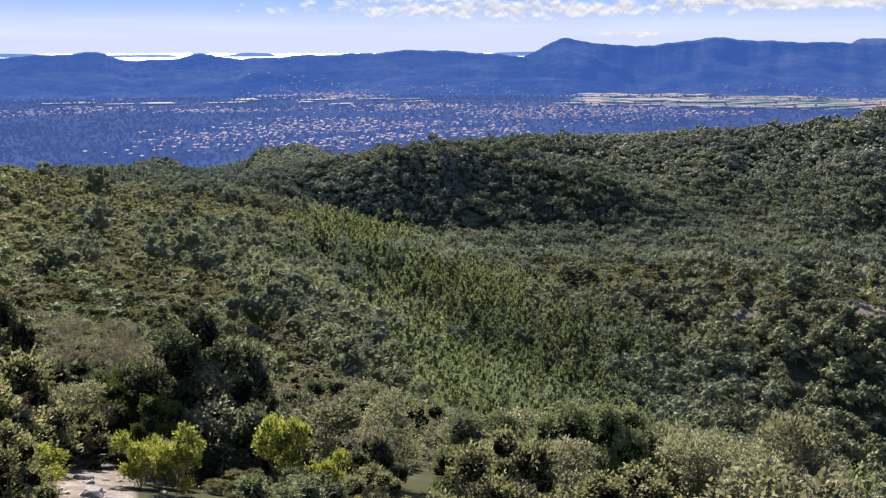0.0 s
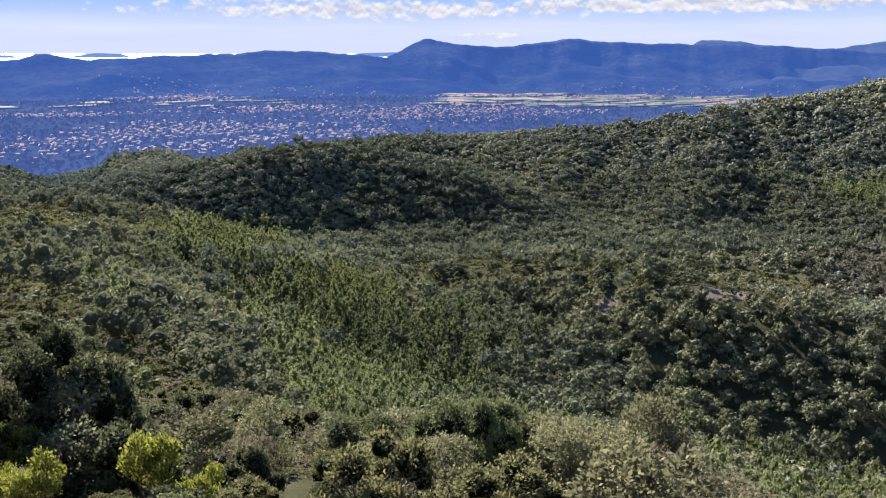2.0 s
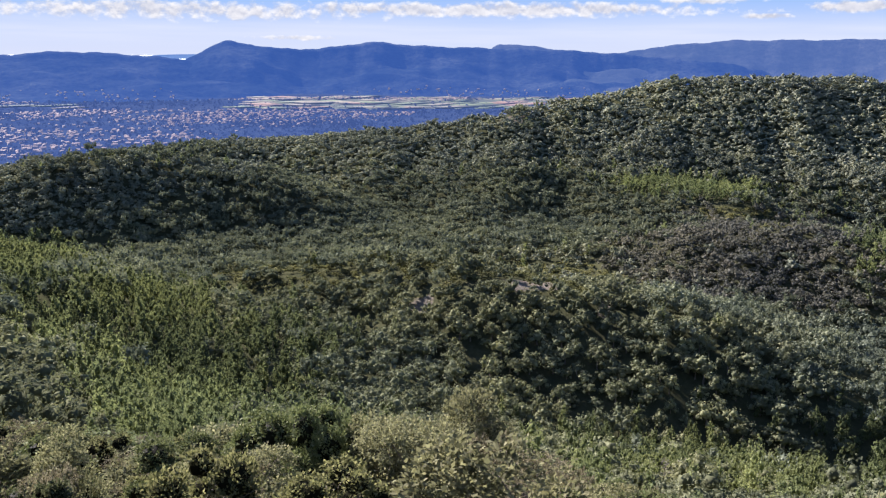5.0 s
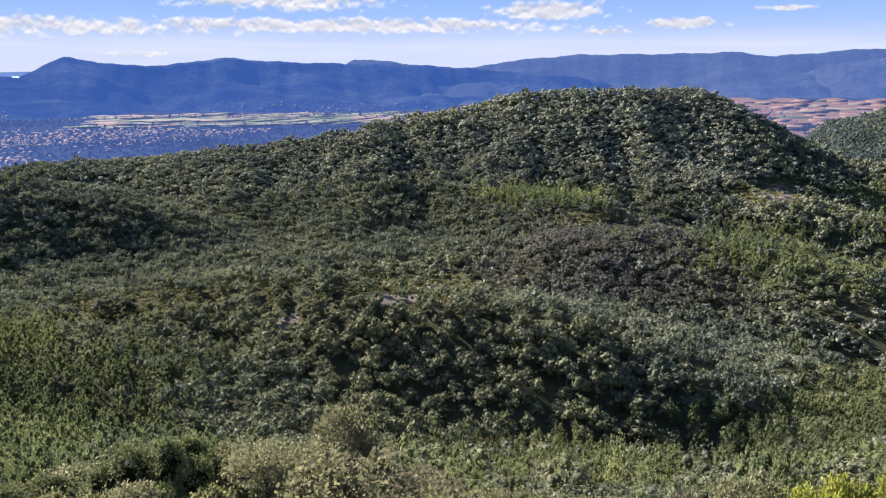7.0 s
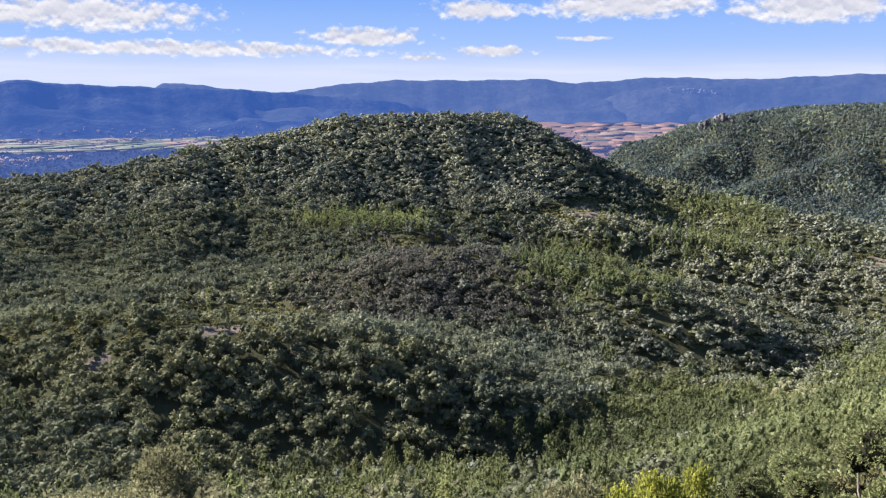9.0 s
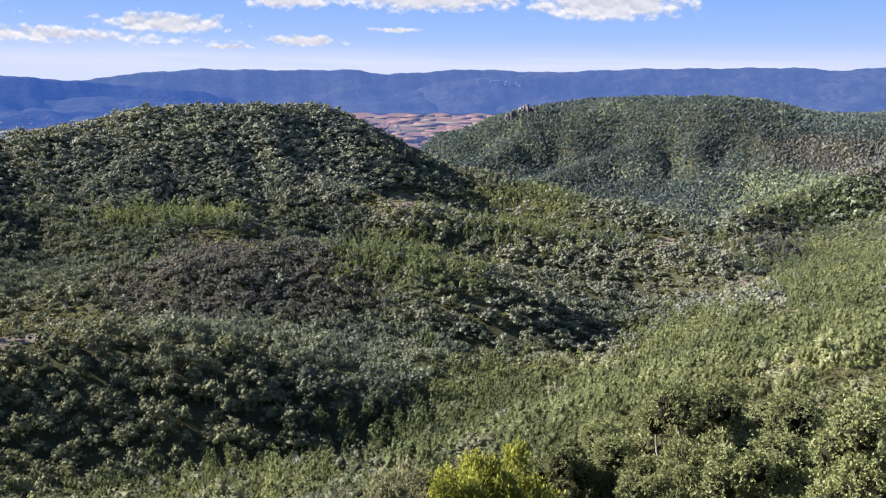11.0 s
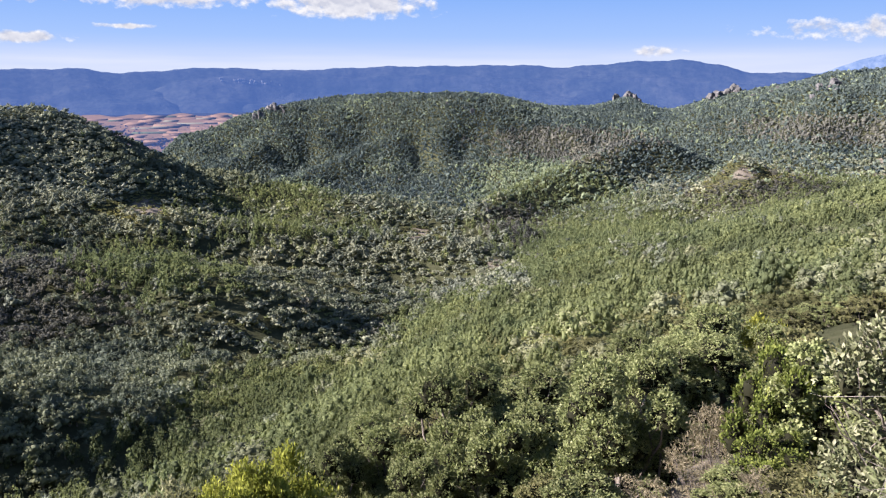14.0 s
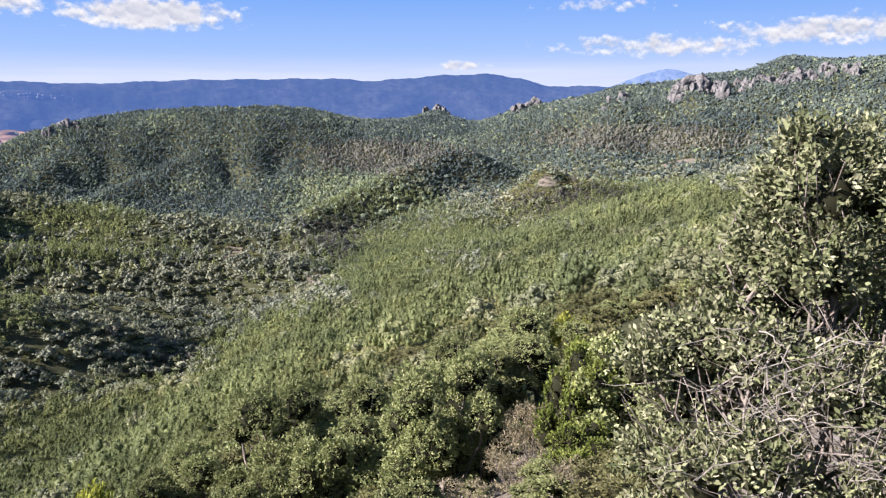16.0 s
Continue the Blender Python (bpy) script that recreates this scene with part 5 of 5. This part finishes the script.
def build_close_shrub():
    """The large oak shrub beside the lookout: leaves, dead twigs and knotty stems."""
    rng = np.random.default_rng(9)
    bx, by = polar(115.5, 2.75)
    e = new("large_oak_shrub")
    e.matrix_world = Matrix.Translation((float(bx), float(by), float(terrain(bx, by)) - 0.05))
    tagged(e, "large leafy evergreen oak shrub with bare grey twigs", "shrub")
    ax, ay = np.array(polar(24.5, 1.0)), np.array(polar(114.5, 1.0))   # across and away

    def local(across, away, z, r):
        return (*(ax * across + ay * away), z, r)

    # clumps of leaves: across (towards the view's left), away, height, radius
    lobes = [local(0.06, 0.0, 1.66, 0.12), local(0.10, 0.05, 1.50, 0.16), local(0.0, -0.05, 1.52, 0.16), local(0.16, 0.0, 1.34, 0.15), local(0.02, -0.1, 1.30, 0.18), local(-0.12, 0.1, 1.55, 0.2),
             local(0.22, 0.05, 1.18, 0.16), local(0.30, -0.05, 1.04, 0.16), local(0.42, 0.0, 0.96, 0.15), local(0.54, -0.03, 0.90, 0.12), local(-0.30, 0.1, 1.35, 0.25), local(0.16, -0.15, 1.0, 0.17),
             local(0.40, 0.1, 0.74, 0.17), local(0.48, 0.02, 0.55, 0.16), local(0.30, -0.18, 0.62, 0.16), local(0.12, -0.28, 0.72, 0.16), local(-0.08, -0.25, 0.95, 0.18), local(0.46, -0.08, 0.30, 0.17),
             local(0.32, -0.22, 0.26, 0.17), local(0.10, -0.34, 0.36, 0.18), local(-0.15, -0.30, 0.55, 0.18), local(-0.3, -0.2, 0.75, 0.22), local(0.05, 0.25, 1.05, 0.3), local(-0.5, 0.0, 1.0, 0.3), local(0.3, 0.25, 0.7, 0.26),
             local(-0.35, -0.3, 0.25, 0.22)]
    main = []
    for x, y, z, r in lobes:
        foot = np.array((x * 0.2, y * 0.2, 0)) + rng.normal(size=3) * (0.05, 0.05, 0)
        stem = bend(rng, foot, (x, y, z), 7, 0.045)
        main.append(tube(stem, rng.uniform(0.012, 0.024), 0.005, 6))
        for _ in range(5):
            d = rng.normal(size=3) + np.array((x, y, 0.2)) * 1.2
            d /= np.linalg.norm(d)
            main.append(tube(bend(rng, stem[rng.integers(3, 7)], np.array((x, y, z)) + d * r * 1.05, 5, 0.07), 0.0055, 0.0018, 4))
    v, f = join(main)
    mesh_object("stem", v, f, MAT["bark"], True, e)
    dead = []
    for _ in range(300):
        a = np.array(local(rng.uniform(-0.5, 0.18), rng.uniform(-0.42, -0.12), rng.uniform(0.1, 1.15), 0)[:3])
        to = a + np.array(local(rng.normal(0.08, 0.13), rng.uniform(-0.16, 0.02), rng.normal(0.02, 0.09), 0)[:3])
        p = bend(rng, a, to, 5, 0.08)
        dead.append(tube(p, rng.uniform(0.0016, 0.0036), 0.0009, 4))
        for _ in range(2):
            q = p[rng.integers(1, 4)]
            dead.append(tube(bend(rng, q, q + rng.normal(size=3) * 0.09, 4, 0.1), 0.0014, 0.0007, 3))
    v, f = join(dead)
    mesh_object("deadwood", v, f, MAT["twig"], True, e)["label"] = "bare grey dead twigs"
    v, f, t = leaves(rng, lobes, 66000, 0.0225, 0.0125, 0.5, 0.2, 1.1, 13)
    # a sixth of a leaf's width lifted at mid rib gives each leaf its fold
    n = len(f)
    quad = v.reshape(n, 4, 3)
    mid = (quad[:, 0] + quad[:, 2]) / 2 - (quad[:, 1] + quad[:, 3] - quad[:, 0] - quad[:, 2]) * 0.12
    base, left, tip, right = quad[:, 0], quad[:, 1], quad[:, 2], quad[:, 3]
    full = np.stack([base, left * 0.8 + base * 0.2, left * 0.75 + tip * 0.25, tip, right * 0.75 + tip * 0.25, right * 0.8 + base * 0.2, mid], 1).reshape(-1, 3)
    o = np.arange(n)[:, None] * 7
    faces = np.concatenate([o + np.array(q) for q in ((0, 1, 6), (1, 2, 6), (2, 3, 6), (3, 4, 6), (4, 5, 6), (5, 0, 6))])
    # inner lumps at tint 0, shade painted between the leaves
    iv, jf = shade_lumps(rng, lobes, 0.52)
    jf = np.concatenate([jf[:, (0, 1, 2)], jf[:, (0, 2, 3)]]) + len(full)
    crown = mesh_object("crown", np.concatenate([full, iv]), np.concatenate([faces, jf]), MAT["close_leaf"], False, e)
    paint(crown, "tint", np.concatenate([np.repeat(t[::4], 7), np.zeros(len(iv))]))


MAT["close_leaf"] = foliage("oak_leaves", (0.060, 0.072, 0.034), (0.124, 0.133, 0.074), (0.240, 0.235, 0.165), 0.6, 0.15, 0.8, 0.03)
build_close_shrub()


# ---- stones ----
def rock_mesh(seed, sub, rough, squash):
    bm = bmesh.new()
    bmesh.ops.create_icosphere(bm, subdivisions=sub, radius=1.0)
    off = Vector((seed * 7.7, seed * 3.1, seed * 1.3))
    for v in bm.verts:
        n = noise.noise(v.co * 1.3 + off) * rough + noise.noise(v.co * 3.1 + off) * rough * 0.5 + abs(noise.noise(v.co * 6.0 + off)) * rough * 0.25
        v.co *= 1 + n
        v.co.x, v.co.y, v.co.z = (math.copysign(abs(c) ** 0.8, c) for c in v.co)
        v.co.z *= squash
    me = bpy.data.meshes.new("stone")
    bm.to_mesh(me)
    bm.free()
    return me


def build_stones():
    rng = np.random.default_rng(5)
    shapes = []
    for i in range(4):
        me = rock_mesh(i + 1, 2, 0.35, 0.55)
        me.materials.append(MAT["rock"])
        shapes.append(me)
    for b0, d0, sb, sd, n, big in ((-26, 8.4, 4.5, 1.3, 46, 0.075), (93.3, 9.4, 2.6, 1.0, 14, 0.14), (114, 3.3, 8, 0.9, 26, 0.16)):
        for _ in range(n):
            b, d = b0 + rng.normal() * sb * 0.6, d0 + rng.normal() * sd * 0.6
            x, y = polar(b, d)
            s = big * rng.lognormal(-0.6, 0.5)
            ob = new("stone", shapes[rng.integers(0, 4)])
            ob.matrix_world = Matrix.LocRotScale((float(x), float(y), float(terrain(x, y)) - s * 0.12), Euler((rng.normal() * 0.2, rng.normal() * 0.2, rng.uniform(0, 6.28))), (s, s * rng.uniform(0.6, 1), s))
            tagged(ob, "pale weathered limestone on the bare soil", "stone", "stones on the path")
    crags = []
    for i in range(4):
        me = rock_mesh(i + 11, 3, 0.75, 0.95)
        me.materials.append(MAT["crag"])
        crags.append(me)
    for b0, b1, d, lift, n, size in ((62.6, 65.0, 1385, 1.0, 9, 6), (76.0, 79.5, 1300, 0, 6, 3.5), (87.6, 89.2, 1690, 4.0, 9, 9), (85.2, 85.8, 1690, 0, 2, 5), (93.6, 95.6, 1440, 2.0, 9, 6), (99.9, 101.4, 1180, 1, 10, 5.5),
                                     (104.4, 107.8, 1175, 2, 40, 6.5), (108.4, 115.5, 1190, 2, 60, 5.5), (96, 99, 1350, 0, 7, 4)):
        for _ in range(n):
            b, dd = rng.uniform(b0, b1), d * rng.uniform(0.975, 1.03)
            x, y = polar(b, dd)
            s = size * rng.lognormal(-0.2, 0.35)
            ob = new("crag", crags[rng.integers(0, 4)])
            ob.matrix_world = Matrix.LocRotScale((float(x), float(y), float(terrain(x, y)) + lift), Euler((0, 0, rng.uniform(0, 6.28))), (s * 0.9, s * 0.75, s * rng.uniform(0.9, 1.6)))
            tagged(ob, "grey jagged rock outcrop on the wooded hill", "crag", "crags on the far hills")


build_stones()


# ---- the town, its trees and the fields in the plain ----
# walls, roofs, trees and fields get bluish emission for the haze before them
MAT["house_wall"] = solid("plastered_wall", (0.20, 0.155, 0.115), (0.36, 0.29, 0.22), 0.2, 0.9, haze_glow=(0.012, 0.020, 0.058))
MAT["tile_roof"] = solid("clay_tile_roof", (0.15, 0.105, 0.08), (0.26, 0.185, 0.14), 0.3, 0.9, haze_glow=(0.012, 0.020, 0.058))
MAT["village_stone"] = solid("village_stone", (0.05, 0.047, 0.045), (0.11, 0.105, 0.10), 0.2, 0.9, haze_glow=HAZE_GLOW["mid"])
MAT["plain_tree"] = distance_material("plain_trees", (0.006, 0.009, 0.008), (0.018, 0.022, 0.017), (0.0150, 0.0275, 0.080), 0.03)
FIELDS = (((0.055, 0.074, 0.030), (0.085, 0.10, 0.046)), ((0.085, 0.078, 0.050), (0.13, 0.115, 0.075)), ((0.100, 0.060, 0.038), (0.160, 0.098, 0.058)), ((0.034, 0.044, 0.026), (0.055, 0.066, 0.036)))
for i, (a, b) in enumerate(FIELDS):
    MAT["field", i] = solid("field_soil", a, b, 0.02, 0.95, haze_glow=(0.010, 0.018, 0.052))
TOWN = ((-17, 1700, 5, 1.14), (-9, 1800, 7, 1.18), (0, 2000, 8, 1.16), (7, 2350, 8, 1.12), (-11, 2600, 7, 1.05), (-26, 2750, 5, 1.05), (13, 2450, 6, 1.07), (-8.5, 3300, 3.5, 1.04), (18, 3350, 8, 1.02), (-3, 2550, 6, 1.07))
FIELD_LANDS = ((21, 3150, 10, 1.14), (12, 3100, 5, 1.1), (-20, 2950, 4, 1.04), (-8, 3000, 5, 1.03), (30, 3000, 6, 1.1), (58, 3300, 9, 1.2))
WOOD_LOTS = ((-16, 1230, 16, 1.28), (4, 1300, 12, 1.22), (-26, 1900, 7, 1.2), (14, 2150, 5, 1.06))


def house_parts(w, l, h, pitch):
    wall = [(-w, -l, -2), (w, -l, -2), (w, l, -2), (-w, l, -2), (-w, -l, h), (w, -l, h), (w, l, h), (-w, l, h), (0, -l, h + pitch), (0, l, h + pitch)]
    wf = [(0, 1, 5), (0, 5, 4), (1, 2, 6), (1, 6, 5), (2, 3, 7), (2, 7, 6), (3, 0, 4), (3, 4, 7), (4, 5, 8), (6, 7, 9)]
    o = 0.6
    roof = [(-w - o, -l - o, h - 0.3), (0, -l - o, h + pitch + 0.15), (0, l + o, h + pitch + 0.15), (-w - o, l + o, h - 0.3), (w + o, -l - o, h - 0.3), (w + o, l + o, h - 0.3)]
    rf = [(0, 1, 2), (0, 2, 3), (1, 4, 5), (1, 5, 2)]
    return np.array(wall, float), np.array(wf), np.array(roof, float), np.array(rf)


def build_town():
    rng = np.random.default_rng(21)
    g = np.arange(-3600, 3700, 21.0)
    X, Y = np.meshgrid(g, np.arange(900, 3700, 21.0))
    x, y = (X + rng.uniform(-13, 13, X.shape)).ravel(), (Y + rng.uniform(-13, 13, X.shape)).ravel()
    keep = rng.uniform(0, 1, len(x)) < inside(x, y, TOWN) ** 1.2 * 0.95 * (0.35 + 1.3 * (ripple(x, y, 120, 3) > 0.5)) + (inside(x, y, TOWN) > 0) * 0.01
    x, y = x[keep], y[keep]
    order = np.argsort(np.hypot(x, y))
    x, y = x[order], y[order]
    z = plain_height(x, y)
    proto = []
    for w, l, h, p in ((2.9, 4.3, 3.6, 1.2), (3.3, 5.2, 4.4, 1.4), (2.5, 3.5, 2.9, 1.0)):
        proto.append(house_parts(w, l, h, p))
    first = {}
    WV, WF, RV, RF, kw, kr = [], [], [], [], 0, 0
    for i in range(len(x)):
        j = int(rng.integers(0, 3))
        turn = float(rng.choice((0.4, 1.97, 1.1)) + rng.normal() * 0.15)
        m = Matrix.Translation((x[i], y[i], z[i])) @ Matrix.Rotation(turn, 4, "Z")
        wv, wf, rv, rf = proto[j]
        if i < 150:
            if j not in first:
                e = new("house")
                e.matrix_world = m
                tagged(e, "small cream house with clay tile roof, in the town", "house", "houses of the town")
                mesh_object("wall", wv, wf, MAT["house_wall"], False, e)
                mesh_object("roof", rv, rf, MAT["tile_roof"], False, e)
                first[j] = e
            else:
                copy_thing(first[j], m)
            continue
        r = np.array(m.to_3x3())
        s = rng.uniform(0.6, 1.0) * (1.0 if y[i] < 2600 else 1.2)
        at = np.array(m.translation)
        WV.append(wv * s @ r.T + at), WF.append(wf + kw), RV.append(rv * s @ r.T + at), RF.append(rf + kr)
        kw, kr = kw + len(wv), kr + len(rv)
    e = tagged(new("town_houses"), "hundreds of cream houses with clay roofs spread over the plain", "houses", kind="stuff")
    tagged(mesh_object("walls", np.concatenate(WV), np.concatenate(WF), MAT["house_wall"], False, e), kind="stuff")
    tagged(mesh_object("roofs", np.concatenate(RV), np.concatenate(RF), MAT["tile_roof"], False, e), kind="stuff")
    # trees between the houses and in the lots round about
    n = 50000
    b, d = rng.uniform(-34, 68, n), np.sqrt(rng.uniform(1150 ** 2, 3400 ** 2, n))
    tx, ty = polar(b, d)
    keep = (rng.uniform(0, 1, n) > inside(tx, ty, FIELD_LANDS) * 0.85) & (rng.uniform(0, 1, n) < np.clip(0.30 + 0.7 * inside(tx, ty, WOOD_LOTS) + 0.25 * (ripple(tx, ty, 90, 2) - 0.5), 0, 1))
    tx, ty = tx[keep], ty[keep]
    g = rng.lognormal(0, 0.3, len(tx))
    spots = np.stack([tx, ty, plain_height(tx, ty) - 0.5, 7.5 * g, 5.5 * g, rng.uniform(0, 1, len(tx))], 1)
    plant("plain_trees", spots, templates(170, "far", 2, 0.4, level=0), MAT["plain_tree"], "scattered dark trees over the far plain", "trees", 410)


def build_fields():
    rng = np.random.default_rng(8)
    for b0, b1, d0, d1, k, what in ((48, 68, 2350, 3950, 2, "reddish-brown vineyard land in the far plain"), (10, 34, 2780, 3350, 3, "olive green farmland in the far plain")):
        g, s = np.meshgrid(np.linspace(b0, b1, 60), np.linspace(0, 1, 24), indexing="ij")
        edge = np.sin(g * 3.1) * 90 + np.sin(g * 7.3) * 50
        x, y = polar(g, (d0 + edge) * (1 - s) + (d1 + np.sin(g * 2.3) * 120) * s)
        v = np.stack([x, y, plain_height(x, y) + 2.2], -1)
        idx = np.arange(60 * 24).reshape(60, 24)
        f = np.stack([idx[:-1, :-1], idx[:-1, 1:], idx[1:, 1:], idx[1:, :-1]], -1).reshape(-1, 4)
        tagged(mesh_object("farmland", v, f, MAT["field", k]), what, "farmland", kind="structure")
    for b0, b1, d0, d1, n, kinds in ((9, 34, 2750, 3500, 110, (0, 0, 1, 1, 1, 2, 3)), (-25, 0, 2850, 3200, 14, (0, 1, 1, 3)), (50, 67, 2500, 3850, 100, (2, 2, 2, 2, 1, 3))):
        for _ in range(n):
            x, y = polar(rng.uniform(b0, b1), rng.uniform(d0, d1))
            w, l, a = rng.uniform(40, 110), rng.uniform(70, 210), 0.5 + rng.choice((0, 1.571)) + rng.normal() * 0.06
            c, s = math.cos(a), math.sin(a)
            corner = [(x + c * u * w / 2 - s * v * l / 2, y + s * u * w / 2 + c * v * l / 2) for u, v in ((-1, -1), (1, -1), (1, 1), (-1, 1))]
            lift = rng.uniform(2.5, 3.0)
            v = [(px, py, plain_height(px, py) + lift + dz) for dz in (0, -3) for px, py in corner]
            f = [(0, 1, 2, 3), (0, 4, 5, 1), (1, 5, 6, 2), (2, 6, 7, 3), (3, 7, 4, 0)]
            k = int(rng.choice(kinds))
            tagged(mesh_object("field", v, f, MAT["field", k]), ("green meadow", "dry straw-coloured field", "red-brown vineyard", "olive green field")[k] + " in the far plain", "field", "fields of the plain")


build_town()
build_fields()


def build_village():
    """A perched village on the edge of the plateau."""
    rng = np.random.default_rng(33)
    side = PLATEAU_SIDE.reshape(-1, 3)
    bearing = np.degrees(np.arctan2(side[:, 0], side[:, 1]))
    rise = np.degrees(np.arctan2(side[:, 2], np.hypot(side[:, 0], side[:, 1])))
    first = None
    for _ in range(34):
        b = rng.normal(62.6, 0.9)
        e = 0.42 - 0.10 * (b - 61.4) + rng.normal() * 0.05
        i = int(np.argmin((bearing - b) ** 2 + (3 * (rise - e)) ** 2))
        m = Matrix.Translation((side[i, 0] + rng.uniform(-9, 9), side[i, 1] + rng.uniform(-9, 9), side[i, 2])) @ Matrix.Rotation(rng.uniform(0, 3.1), 4, "Z")
        if first is None:
            first = new("village_house")
            first.matrix_world = m
            tagged(first, "pale stone house of the village on the plateau edge", "house", "houses of the perched village")
            wv, wf, rv, rf = house_parts(4, 6, 6, 1.1)
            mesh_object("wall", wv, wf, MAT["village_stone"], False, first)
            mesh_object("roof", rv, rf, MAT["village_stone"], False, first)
        else:
            copy_thing(first, m)


def build_hamlets():
    """Small white houses strewn over the feet of the ranges."""
    rng = np.random.default_rng(61)
    wv, wf, rv, rf = house_parts(2.6, 4.0, 3.4, 0.9)
    WV, WF, RV, RF, n = [], [], [], [], 0
    for side, b, spread, lo, hi, count in ((COAST_SIDE, -8.5, 2.2, 0.10, 0.55, 110), (COAST_SIDE, -1.0, 4.5, 0.02, 0.35, 70), (COAST_SIDE, -24, 4.0, 0.0, 0.2, 60), (PEAK_SIDE, 25, 5.0, 0.0, 0.22, 90), (PEAK_SIDE, 35, 4.0, 0.0, 0.15, 50)):
        bearing = np.degrees(np.arctan2(side[:, 0, 0], side[:, 0, 1]))
        for _ in range(count):
            i = int(np.argmin(np.abs(bearing - rng.normal(b, spread))))
            j = int(rng.uniform(lo, hi) ** 1.0 * (side.shape[1] - 1))
            at = side[i, j] + np.array((rng.uniform(-12, 12), rng.uniform(-12, 12), 2.5))
            a, k = rng.uniform(0, 3.1), rng.uniform(0.6, 1.1)
            r = np.array(((math.cos(a), math.sin(a), 0), (-math.sin(a), math.cos(a), 0), (0, 0, 1)))
            WV.append(wv * k @ r + at), WF.append(wf + n * len(wv)), RV.append(rv * k @ r + at), RF.append(rf + n * len(rv))
            n += 1
    e = tagged(new("hamlet_houses"), "scattered pale houses on the feet of the far hills", "houses", kind="stuff")
    tagged(mesh_object("walls", np.concatenate(WV), np.concatenate(WF), MAT["house_wall"], False, e), kind="stuff")
    tagged(mesh_object("roofs", np.concatenate(RV), np.concatenate(RF), MAT["tile_roof"], False, e), kind="stuff")


build_village()
build_hamlets()
